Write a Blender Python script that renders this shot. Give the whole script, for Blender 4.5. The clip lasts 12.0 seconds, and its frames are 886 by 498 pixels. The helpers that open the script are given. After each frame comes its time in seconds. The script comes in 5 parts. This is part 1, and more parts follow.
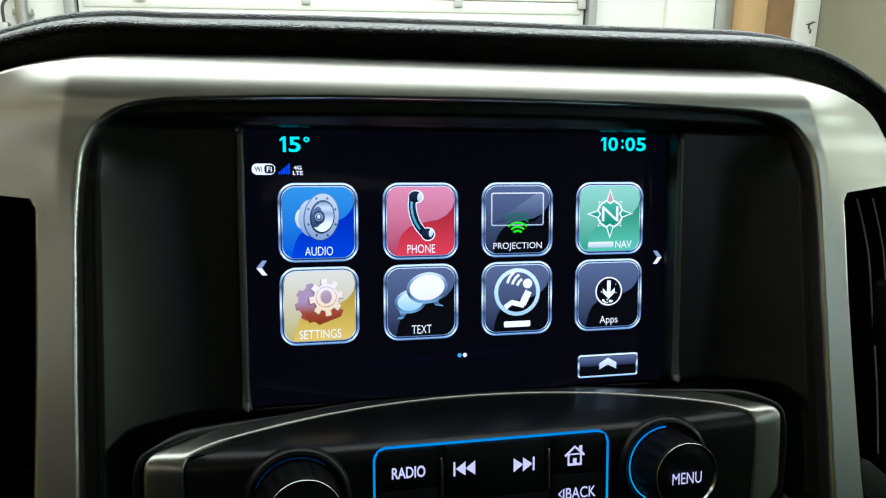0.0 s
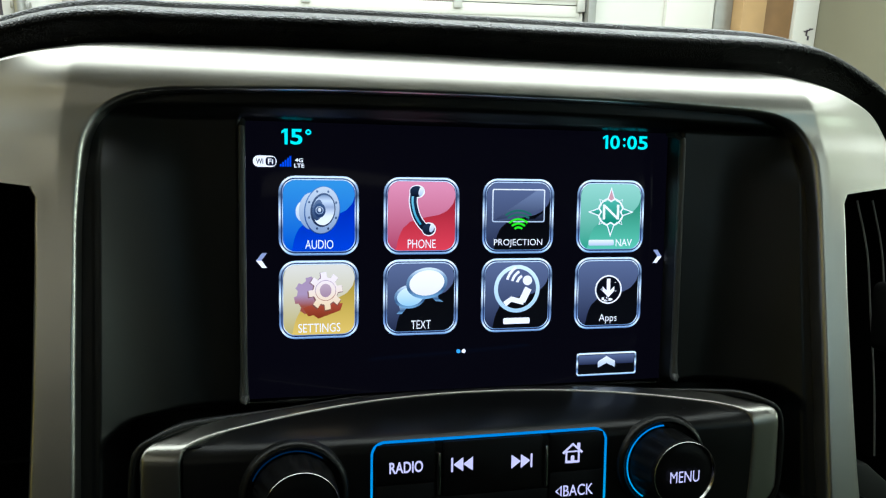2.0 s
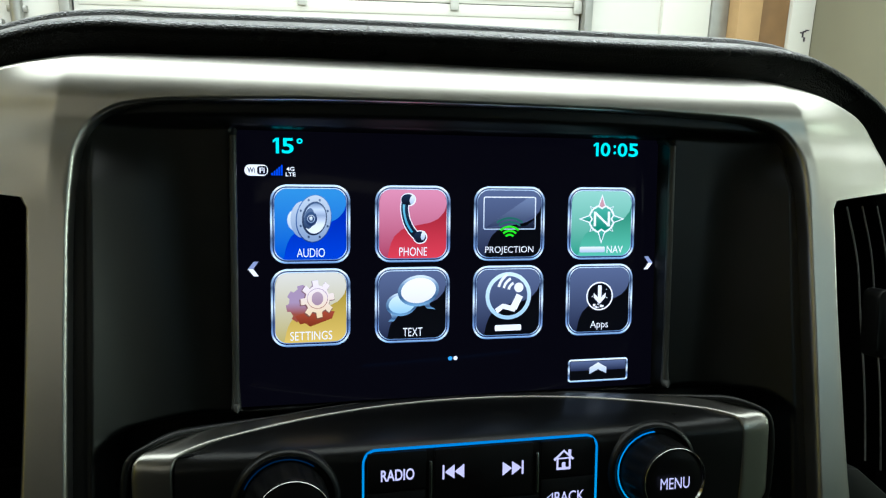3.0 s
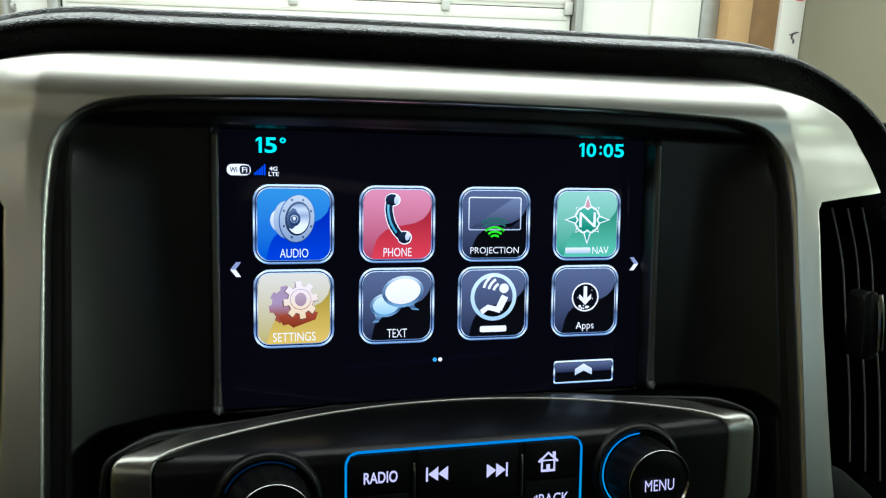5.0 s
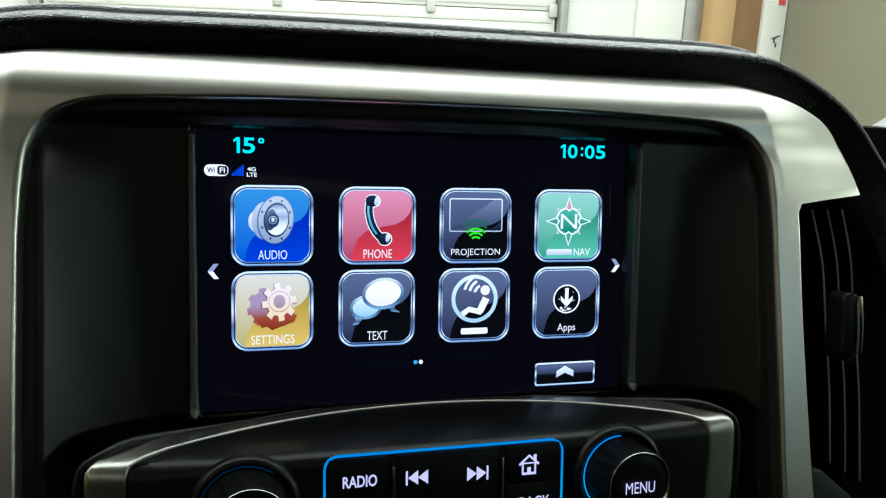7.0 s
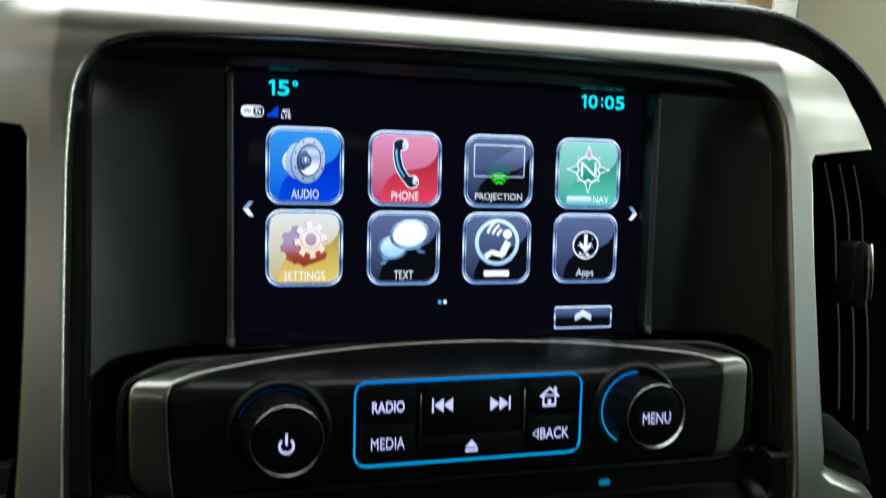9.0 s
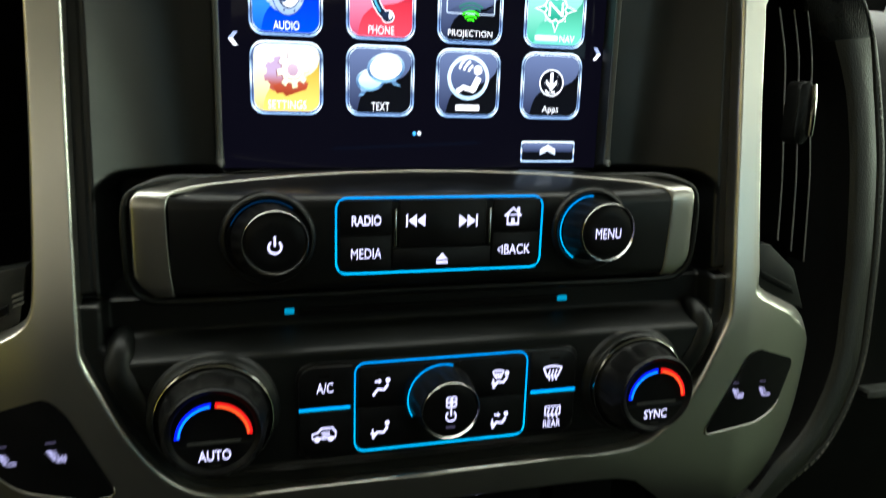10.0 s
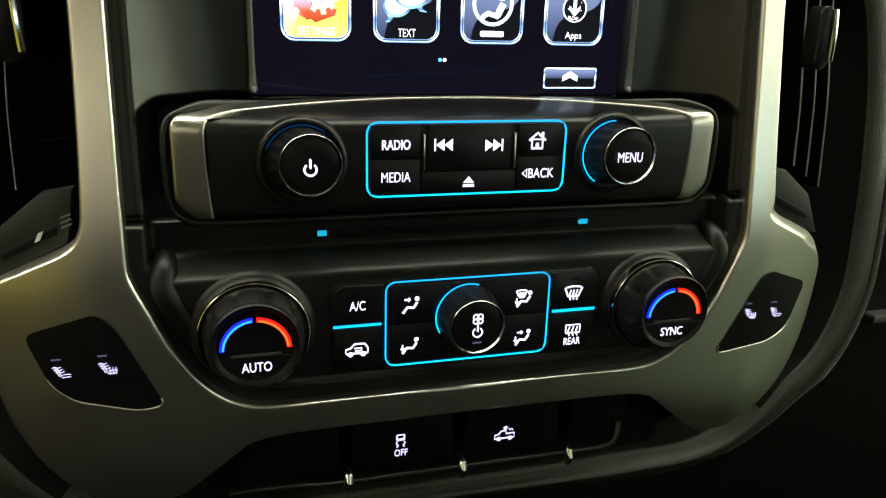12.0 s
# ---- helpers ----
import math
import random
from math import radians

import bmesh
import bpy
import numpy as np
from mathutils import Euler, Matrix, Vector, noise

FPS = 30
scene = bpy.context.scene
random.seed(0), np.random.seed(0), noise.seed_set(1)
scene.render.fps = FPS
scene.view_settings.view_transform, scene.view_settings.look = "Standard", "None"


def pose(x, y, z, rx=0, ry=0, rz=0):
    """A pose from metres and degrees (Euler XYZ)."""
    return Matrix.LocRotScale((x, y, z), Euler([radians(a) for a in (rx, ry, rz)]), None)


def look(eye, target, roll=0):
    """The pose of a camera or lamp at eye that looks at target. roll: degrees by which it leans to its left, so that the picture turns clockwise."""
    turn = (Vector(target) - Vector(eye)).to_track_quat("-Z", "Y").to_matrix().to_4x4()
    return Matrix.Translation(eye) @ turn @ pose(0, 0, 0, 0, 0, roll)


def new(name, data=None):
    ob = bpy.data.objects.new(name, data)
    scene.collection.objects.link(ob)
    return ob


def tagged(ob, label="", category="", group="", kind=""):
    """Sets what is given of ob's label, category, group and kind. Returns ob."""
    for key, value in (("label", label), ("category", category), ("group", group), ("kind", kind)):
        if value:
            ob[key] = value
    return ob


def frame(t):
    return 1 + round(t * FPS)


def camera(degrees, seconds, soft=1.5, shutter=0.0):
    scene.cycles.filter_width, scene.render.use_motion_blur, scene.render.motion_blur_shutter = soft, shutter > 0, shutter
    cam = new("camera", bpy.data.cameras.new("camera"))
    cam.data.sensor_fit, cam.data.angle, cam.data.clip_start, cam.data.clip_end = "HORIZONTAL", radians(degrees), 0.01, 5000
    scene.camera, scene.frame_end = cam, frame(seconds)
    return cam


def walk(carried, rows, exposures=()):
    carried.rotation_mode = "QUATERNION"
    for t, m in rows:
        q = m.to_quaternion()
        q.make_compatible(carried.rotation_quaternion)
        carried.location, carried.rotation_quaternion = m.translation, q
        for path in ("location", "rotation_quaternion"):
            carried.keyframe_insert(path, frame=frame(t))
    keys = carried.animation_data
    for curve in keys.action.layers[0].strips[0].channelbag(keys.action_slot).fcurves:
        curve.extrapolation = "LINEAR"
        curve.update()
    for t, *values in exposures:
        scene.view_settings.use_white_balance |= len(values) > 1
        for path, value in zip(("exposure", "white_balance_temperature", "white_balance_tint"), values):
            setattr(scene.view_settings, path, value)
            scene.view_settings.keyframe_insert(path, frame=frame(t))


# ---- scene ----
# The dash leans back; its own axes are x right, y into the dash, z up the panel, in millimetres.
MM = 0.001
STACK = pose(0, 0, 1.30, -10, 1.7, 0)
cam = camera(61.0, 12.0, soft=1.25, shutter=0.6)
PATH = [
    (0, (-79.03, -290.68, 32.28), (-22.82, -48.07, 10.31), -0.17),
    (0.5, (-81.01, -290.24, 32.67), (-24.49, -47.80, 9.64), 0.30),
    (1, (-80.78, -290.00, 32.57), (-23.73, -47.65, 9.92), 0.35),
    (1.5, (-80.87, -290.74, 31.72), (-23.55, -48.41, 9.50), 0.73),
    (2, (-80.91, -289.68, 29.99), (-23.14, -47.41, 8.36), 0.73),
    (2.5, (-79.91, -291.36, 32.60), (-22.12, -49.07, 11.21), 0.55),
    (4.5, (-76.16, -290.66, 32.06), (-15.40, -49.01, 11.78), 0.84),
    (5, (-75.65, -290.04, 32.55), (-14.41, -48.57, 11.56), 0.72),
    (5.5, (-75.44, -289.20, 32.36), (-12.30, -48.18, 11.82), 0.74),
    (6, (-74.98, -288.75, 30.82), (-10.91, -47.92, 10.89), 0.77),
    (6.5, (-73.20, -288.92, 32.35), (-8.27, -48.37, 11.88), 0.74),
    (8.5, (-79.16, -285.92, 26.61), (-10.97, -46.21, 6.87), 1.18),
    (9, (-83.57, -299.37, 11.54), (-19.63, -58.65, -10.05), 1.34),
    (9.5, (-82.05, -310.14, -7.89), (-12.57, -72.92, -45.29), 1.91),
    (10, (-86.91, -329.45, -12.80), (-17.97, -95.63, -68.24), 1.87),
    (10.5, (-92.71, -336.82, -17.94), (-24.71, -105.82, -85.15), 1.51),
    (11, (-94.83, -339.98, -14.24), (-27.34, -110.16, -85.83), 1.33),
    (11.5, (-99.10, -339.93, -16.15), (-32.39, -110.50, -89.73), 1.48),
    (12, (-98.97, -339.52, -16.78), (-32.78, -110.40, -91.77), 1.64),
]
EXPOSURES = [(0.0, 0.0, 5650, 6), (8.6, 0.0, 5650, 6), (9.5, 0.4, 5650, 6), (10.0, 0.95, 6150, 5), (10.5, 1.4, 6700, 4), (12.0, 1.58, 6850, 4)]


def in_mm(p):
    return Vector(p) * MM


walk(cam, [(t, STACK @ look(in_mm(eye), in_mm(target), roll)) for t, eye, target, roll in PATH], EXPOSURES)

# ---- light ----
world = bpy.data.worlds.new("world")
scene.world = world
world.use_nodes = True
world.node_tree.nodes["Background"].inputs["Color"].default_value = (0.9, 1.0, 0.85, 1)
world.node_tree.nodes["Background"].inputs["Strength"].default_value = 0.005


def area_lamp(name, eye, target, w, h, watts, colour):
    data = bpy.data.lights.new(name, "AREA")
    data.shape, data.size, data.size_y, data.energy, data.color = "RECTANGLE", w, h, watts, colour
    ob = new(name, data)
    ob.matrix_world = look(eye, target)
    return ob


FILL_WHITE = (0.95, 1.0, 0.84)
# unseen fill lamps, added under the ceiling to stand in for its glow
area_lamp("ceiling_fill_front", (0.3, 1.4, 2.86), (0.3, 1.4, 0.0), 7.5, 4.2, 240, (1.0, 1.0, 0.88))
area_lamp("glint_fill_front", (0.3, 1.2, 2.80), (0.3, 1.2, 0.0), 3.0, 0.5, 110, (1.0, 1.0, 0.9))
area_lamp("ceiling_fill_rear_right", (2.75, -2.5, 2.86), (2.75, -2.5, 0.0), 3.0, 3.8, 34, FILL_WHITE)
# unseen low fill on the right, added for the sheen in the display recess
area_lamp("side_fill_right", (4.5, -0.42, 1.6), (0.0, -0.1, 1.3), 2.6, 0.55, 23, (0.84, 1.0, 0.74))
area_lamp("ceiling_fill_rear_left", (-1.9, -3.6, 2.86), (-1.9, -3.6, 0.0), 2.6, 4.4, 25, (1.0, 0.91, 0.72))
# unseen cool fill behind, added for a bluish sheen on the radio face
area_lamp("cool_fill_rear", (3.3, -5.9, 2.4), (0.2, 0.0, 1.3), 2.2, 0.6, 8, (0.55, 0.92, 1.0))

# ---- materials ----


def lin(r, g, b):
    """Linear colour of a colour given as 0 to 255."""
    return tuple(((v / 255 + 0.055) / 1.055) ** 2.4 if v > 10 else v / 255 / 12.92 for v in (r, g, b))


def base_material(name):
    m = bpy.data.materials.new(name)
    m.use_nodes = True
    return m, m.node_tree.nodes, m.node_tree.links, m.node_tree.nodes["Principled BSDF"]


def surface(name, colour, rough=0.5, metal=0.0, grain=0.0, grain_mm=0.5, wear=0.12, wear_mm=25.0, spec=0.5, pattern="NOISE", relief_mm=0.06):
    """Paint, plastic or metal: a base colour with broad unevenness, and a fine relief of the given grain."""
    m, nodes, links, bsdf = base_material(name)
    coord = nodes.new("ShaderNodeTexCoord")
    broad = nodes.new("ShaderNodeTexNoise")
    broad.inputs["Scale"].default_value = 1000.0 / wear_mm
    broad.inputs["Detail"].default_value = 6
    links.new(coord.outputs["Object"], broad.inputs["Vector"])
    ramp = nodes.new("ShaderNodeMapRange")
    ramp.inputs["From Min"].default_value, ramp.inputs["From Max"].default_value = 0.15, 0.85
    ramp.inputs["To Min"].default_value, ramp.inputs["To Max"].default_value = 1 - wear, 1 + wear
    links.new(broad.outputs["Fac"], ramp.inputs["Value"])
    tint = nodes.new("ShaderNodeVectorMath")
    tint.operation = "SCALE"
    tint.inputs[0].default_value = colour
    links.new(ramp.outputs["Result"], tint.inputs["Scale"])
    links.new(tint.outputs["Vector"], bsdf.inputs["Base Color"])
    rr = nodes.new("ShaderNodeMath")
    rr.operation = "MULTIPLY"
    rr.inputs[1].default_value = rough
    links.new(ramp.outputs["Result"], rr.inputs[0])
    links.new(rr.outputs["Value"], bsdf.inputs["Roughness"])
    bsdf.inputs["Metallic"].default_value = metal
    bsdf.inputs["Specular IOR Level"].default_value = spec
    if grain:
        fine = nodes.new("ShaderNodeTexNoise" if pattern == "NOISE" else "ShaderNodeTexVoronoi")
        fine.inputs["Scale"].default_value = 1000.0 / grain_mm
        links.new(coord.outputs["Object"], fine.inputs["Vector"])
        bump = nodes.new("ShaderNodeBump")
        bump.inputs["Strength"].default_value = grain
        bump.inputs["Distance"].default_value = relief_mm * MM
        links.new(fine.outputs["Fac" if pattern == "NOISE" else "Distance"], bump.inputs["Height"])
        links.new(bump.outputs["Normal"], bsdf.inputs["Normal"])
    return m


def glow(name, low, high=None, strength=1.0, low_at=0.0, high_at=1.0):
    """A lit surface whose colour runs from its lower to its upper edge."""
    m, nodes, links, bsdf = base_material(name)
    bsdf.inputs["Base Color"].default_value = (0.01, 0.01, 0.01, 1)
    bsdf.inputs["Roughness"].default_value = 0.3
    bsdf.inputs["Specular IOR Level"].default_value = 0.05
    bsdf.inputs["Emission Strength"].default_value = 1.18 * strength
    if high is None:
        bsdf.inputs["Emission Color"].default_value = (*low, 1)
        return m
    coord = nodes.new("ShaderNodeTexCoord")
    split = nodes.new("ShaderNodeSeparateXYZ")
    links.new(coord.outputs["Generated"], split.inputs["Vector"])
    ramp = nodes.new("ShaderNodeValToRGB")
    ramp.color_ramp.elements[0].position, ramp.color_ramp.elements[0].color = low_at, (*low, 1)
    ramp.color_ramp.elements[1].position, ramp.color_ramp.elements[1].color = high_at, (*high, 1)
    links.new(split.outputs["Z"], ramp.inputs["Fac"])
    links.new(ramp.outputs["Color"], bsdf.inputs["Emission Color"])
    return m


def glow_steps(name, steps):
    """A lit surface with several colour steps from its lower to its upper edge."""
    m = glow(name, lin(*steps[0][1]), lin(*steps[-1][1]), 1.0, steps[0][0], steps[-1][0])
    ramp = next(n for n in m.node_tree.nodes if n.type == "VALTORGB").color_ramp
    for at, colour in steps[1:-1]:
        ramp.elements.new(at).color = (*lin(*colour), 1)
    return m


SILVER = surface("silver_paint", (0.66, 0.64, 0.59), 0.30, 1.0, 0.10, 0.25, 0.05, 30, relief_mm=0.02)
DARK_SILVER = surface("satin_silver", (0.44, 0.43, 0.395), 0.29, 1.0, 0.12, 0.25, 0.06, 20, relief_mm=0.02)
SHELL = surface("grained_black_plastic", (0.0025, 0.003, 0.0027), 0.36, 0.0, 0.3, 0.6, 0.2, 18, spec=0.46)
FACE = surface("satin_black_plastic", (0.0042, 0.0043, 0.0042), 0.32, 0.0, 0.25, 0.35, 0.2, 15, spec=0.28)
KEY = surface("matt_black_key", (0.0045, 0.0045, 0.005), 0.34, 0.0, 0.2, 0.3, 0.25, 10, spec=0.16)
KNOB = surface("dark_rubber", (0.004, 0.004, 0.004), 0.4, 0.0, 0.3, 0.4, 0.25, 8, spec=0.12)
GAP = surface("dark_gap", (0.003, 0.003, 0.003), 0.7, 0.0, wear=0.1, spec=0.08)
LEATHER = surface("grained_black_vinyl", (0.0050, 0.0050, 0.0045), 0.28, 0.0, 1.0, 0.75, 0.2, 30, spec=0.19, pattern="VORONOI", relief_mm=0.28)
# same plastic as SHELL, toned apart to follow the light on the climate bay
BAY = surface("satin_grained_plastic", (0.0038, 0.0044, 0.004), 0.42, 0.0, 0.35, 0.6, 0.2, 18, spec=0.24)
BANK_KEY = surface("dull_black_switch", (0.003, 0.003, 0.003), 0.5, 0.0, 0.2, 0.4, 0.2, 12, spec=0.08)
SLAT_EDGE = surface("grey_slat_edge", (0.16, 0.155, 0.15), 0.35, 0.0, 0.2, 0.5, 0.2, 12)
LIP = surface("grey_satin_edge", (0.052, 0.055, 0.052), 0.34, 0.0, 0.2, 0.5, 0.15, 12)
# same vinyl as LEATHER, lighter and olive to stand for light on it
LIT_LEATHER = surface("lit_grained_vinyl", (0.0090, 0.0098, 0.0073), 0.42, 0.0, 0.8, 0.8, 0.2, 30, spec=0.5, pattern="VORONOI", relief_mm=0.2)
DARK_CHROME = surface("dark_chrome", (0.50, 0.50, 0.48), 0.16, 1.0, wear=0.1, wear_mm=4)
CHROME = surface("chrome", (0.62, 0.61, 0.58), 0.12, 1.0, wear=0.1, wear_mm=4)
GREY_PLASTIC = surface("grey_plastic", (0.013, 0.0138, 0.0125), 0.40, 0.0, 0.4, 0.4, 0.15, 12, spec=0.36)
GLASS = surface("display_glass", (0.0025, 0.0025, 0.004), 0.08, 0.0, wear=0.1, spec=0.07)
# the backlight shows faintly through the dark display
GLASS.node_tree.nodes["Principled BSDF"].inputs["Emission Color"].default_value = (0.42, 0.38, 0.95, 1)
GLASS.node_tree.nodes["Principled BSDF"].inputs["Emission Strength"].default_value = 0.004
STITCH = surface("grey_thread", (0.11, 0.107, 0.095), 0.7, 0.0, wear=0.2, wear_mm=3)

CYAN = glow("cyan_light", lin(6, 155, 205), lin(8, 122, 198))
MARKER = glow("marker_blue", lin(8, 102, 132))
ICON = glow("white_legend", lin(198, 193, 234), strength=1.0)
ICON_SMALL = glow("soft_legend", lin(150, 145, 185))
ICON_DIM = glow("dim_legend", lin(46, 42, 60), strength=1.0)

# ---- mesh helpers ----
ORIGIN = {}


def thing(name, at, label, category, frame_m=None, group="", kind=""):
    """An Empty at a thing's base, at a place in millimetres."""
    ob = new(name)
    ob.empty_display_size = 0.01
    ob.matrix_world = (STACK if frame_m is None else frame_m) @ Matrix.Translation(in_mm(at))
    ORIGIN[ob.name] = Vector(at)
    return tagged(ob, label, category, group, kind)


def part(name, bm, material, parent, label="", smooth=38):
    """One mesh under a thing or under a part, from a bmesh in millimetres of the thing's frame."""
    at = ORIGIN[parent.name]
    bmesh.ops.transform(bm, matrix=Matrix.Diagonal((MM, MM, MM, 1)) @ Matrix.Translation(-at), verts=bm.verts)
    bmesh.ops.recalc_face_normals(bm, faces=bm.faces)
    me = bpy.data.meshes.new(name)
    bm.to_mesh(me)
    bm.free()
    me.materials.append(material)
    if smooth:
        me.shade_smooth()
        me.set_sharp_from_angle(angle=radians(smooth))
    ob = new(name, me)
    ob.parent = parent
    ORIGIN[ob.name] = at
    if label:
        ob["label"] = label
    return ob


def loft(rows, ring=False, close_rows=False):
    """A skin over rows of points. ring: each row closes on itself; close_rows: the last row meets the first."""
    bm = bmesh.new()
    grid = [[bm.verts.new(p) for p in row] for row in rows]
    n = len(rows[0])
    for i in range(len(rows) if close_rows else len(rows) - 1):
        a, b = grid[i], grid[(i + 1) % len(rows)]
        for j in range(n if ring else n - 1):
            k = (j + 1) % n
            bm.faces.new((a[j], a[k], b[k], b[j]))
    return bm


def add(bm, other):
    """Joins a second bmesh into the first."""
    me = bpy.data.meshes.new("joined")
    other.to_mesh(me)
    other.free()
    bm.from_mesh(me)
    bpy.data.meshes.remove(me)
    return bm


def rrect(cx, cz, w, h, r, n=6):
    """A rectangle with round corners, as points (x, z)."""
    pts = []
    for sx, sz, a0 in ((1, 1, 0), (-1, 1, 90), (-1, -1, 180), (1, -1, 270)):
        for i in range(n + 1):
            a = radians(a0 + 90 * i / n)
            pts.append((cx + sx * (w / 2 - r) + r * math.cos(a), cz + sz * (h / 2 - r) + r * math.sin(a)))
    return pts


def ellipse(cx, cz, rx, rz, n=40, turn=0.0):
    c, s = math.cos(radians(turn)), math.sin(radians(turn))
    out = []
    for i in range(n):
        a = 2 * math.pi * i / n
        u, v = rx * math.cos(a), rz * math.sin(a)
        out.append((cx + u * c - v * s, cz + u * s + v * c))
    return out


def plate(outline, front, thick=1.0, bevel=0.0, depth=None):
    """A plate over an outline of points (x, z), its front at y = front, or at depth(x, z) + front."""
    bm = bmesh.new()
    at = depth or (lambda x, z: 0.0)
    a = [bm.verts.new((x, front + at(x, z), z)) for x, z in outline]
    b = [bm.verts.new((x, front + thick + at(x, z), z)) for x, z in outline]
    face = bm.faces.new(a)
    n = len(a)
    for i in range(n):
        bm.faces.new((a[i], a[(i + 1) % n], b[(i + 1) % n], b[i]))
    bm.faces.new(b[::-1])
    if bevel:
        bmesh.ops.bevel(bm, geom=list(face.edges), offset=bevel, segments=2, profile=0.5, affect="EDGES")
    return bm


def drape(outline, front, depth, cuts=5):
    """A thin skin over an outline, laid on a curved surface."""
    bm = bmesh.new()
    mid = Vector((sum(p[0] for p in outline) / len(outline), sum(p[1] for p in outline) / len(outline)))
    rings = []
    for k in range(cuts + 1):
        f = 1 - k / (cuts + 0.5)
        rings.append([bm.verts.new((mid.x + (x - mid.x) * f, 0, mid.y + (z - mid.y) * f)) for x, z in outline])
    n = len(outline)
    for a, b in zip(rings, rings[1:]):
        for i in range(n):
            bm.faces.new((a[i], a[(i + 1) % n], b[(i + 1) % n], b[i]))
    bm.faces.new(rings[-1])
    for v in bm.verts:
        v.co.y = front + depth(v.co.x, v.co.z)
    return bm


def frame_ring(outer, inner, front, thick=0.5):
    """A flat ring between two outlines with as many points each."""
    rows = [[(x, front + thick, z) for x, z in outer], [(x, front, z) for x, z in outer], [(x, front, z) for x, z in inner], [(x, front + thick, z) for x, z in inner]]
    return loft(rows, ring=True)


def lathe(profile, cx, cz, n=64):
    """A turned part: rows of (radius, y) round an axis along y."""
    rows = []
    for r, y in profile:
        rows.append([(cx + max(r, 0.01) * math.cos(2 * math.pi * i / n), y, cz + max(r, 0.01) * math.sin(2 * math.pi * i / n)) for i in range(n)])
    bm = loft(rows, ring=True)
    return bm


def tube(points, radius, n=8, closed=False):
    """A round bar along points."""
    pts = [Vector(p) for p in points]
    rows = []
    radii = radius if isinstance(radius, list) else [radius] * len(pts)
    for i, p in enumerate(pts):
        radius = radii[i]
        a = pts[i - 1] if i or closed else p
        b = pts[(i + 1) % len(pts)] if i < len(pts) - 1 or closed else p
        way = (b - a).normalized()
        side = way.cross(Vector((0, 1, 0.01))).normalized()
        up = side.cross(way)
        rows.append([tuple(p + radius * (math.cos(2 * math.pi * k / n) * side + math.sin(2 * math.pi * k / n) * up)) for k in range(n)])
    return loft(rows, ring=True, close_rows=closed)


def arc_band(cx, cz, r0, r1, a0, a1, front, thick=0.3, n=32):
    """Part of a flat ring between two angles in degrees."""
    outline = []
    for k in range(n + 1):
        a = radians(a0 + (a1 - a0) * k / n)
        outline.append((cx + r1 * math.cos(a), cz + r1 * math.sin(a)))
    for k in range(n, -1, -1):
        a = radians(a0 + (a1 - a0) * k / n)
        outline.append((cx + r0 * math.cos(a), cz + r0 * math.sin(a)))
    bm = bmesh.new()
    verts = [[bm.verts.new((x, y, z)) for x, z in outline] for y in (front, front + thick)]
    m = len(outline)
    for k in range(n):
        for v in verts:
            bm.faces.new((v[k], v[k + 1], v[m - 2 - k], v[m - 1 - k]))
    for k in range(m):
        bm.faces.new((verts[0][k], verts[0][(k + 1) % m], verts[1][(k + 1) % m], verts[1][k]))
    return bm


def stroke(points, width, front, thick=0.2, closed=False):
    """A flat line of even width along points (x, z)."""
    pts = [Vector(p) for p in points]
    n = len(pts)
    left, right = [], []
    for i, p in enumerate(pts):
        a = pts[i - 1] if i or closed else p
        b = pts[(i + 1) % n] if i < n - 1 or closed else p
        way = (b - a).normalized()
        off = Vector((-way.y, way.x)) * width / 2
        left.append(p + off)
        right.append(p - off)
    rows = [[(q.x, y, q.y) for q in some] for some, y in ((left, front + thick), (left, front), (right, front), (right, front + thick))]
    rows = [list(r) for r in zip(*rows)]
    return loft(rows, close_rows=closed)


def box(x0, x1, y0, y1, z0, z1, bevel=0.0):
    bm = bmesh.new()
    bmesh.ops.create_cube(bm, size=1.0)
    for v in bm.verts:
        v.co = Vector(((x0 + x1) / 2 + v.co.x * (x1 - x0), (y0 + y1) / 2 + v.co.y * (y1 - y0), (z0 + z1) / 2 + v.co.z * (z1 - z0)))
    if bevel:
        bmesh.ops.bevel(bm, geom=list(bm.edges), offset=bevel, segments=2, profile=0.5, affect="EDGES")
    return bm


def lettering(words, cx, cz, w, h, front, bold=0.0, slant=0.0):
    """Words in the built-in font, fitted into a box and set on a face."""
    curve = bpy.data.curves.new("words", "FONT")
    curve.body, curve.fill_mode, curve.offset, curve.resolution_u = words, "FRONT", bold, 4
    curve.extrude = 0.0
    ob = bpy.data.objects.new("words", curve)
    me = bpy.data.meshes.new_from_object(ob)
    bm = bmesh.new()
    bm.from_mesh(me)
    bpy.data.objects.remove(ob)
    bpy.data.meshes.remove(me)
    bpy.data.curves.remove(curve)
    xs, ys = [v.co.x for v in bm.verts], [v.co.y for v in bm.verts]
    x0, x1, y0, y1 = min(xs), max(xs), min(ys), max(ys)
    for v in bm.verts:
        u, t = (v.co.x - x0) / (x1 - x0) - 0.5, (v.co.y - y0) / (y1 - y0) - 0.5
        v.co = Vector((cx + u * w + slant * t * h, front, cz + t * h))
    return bm


def smoothstep(a, b, x):
    t = np.clip((x - a) / (b - a), 0.0, 1.0)
    return t * t * (3 - 2 * t)


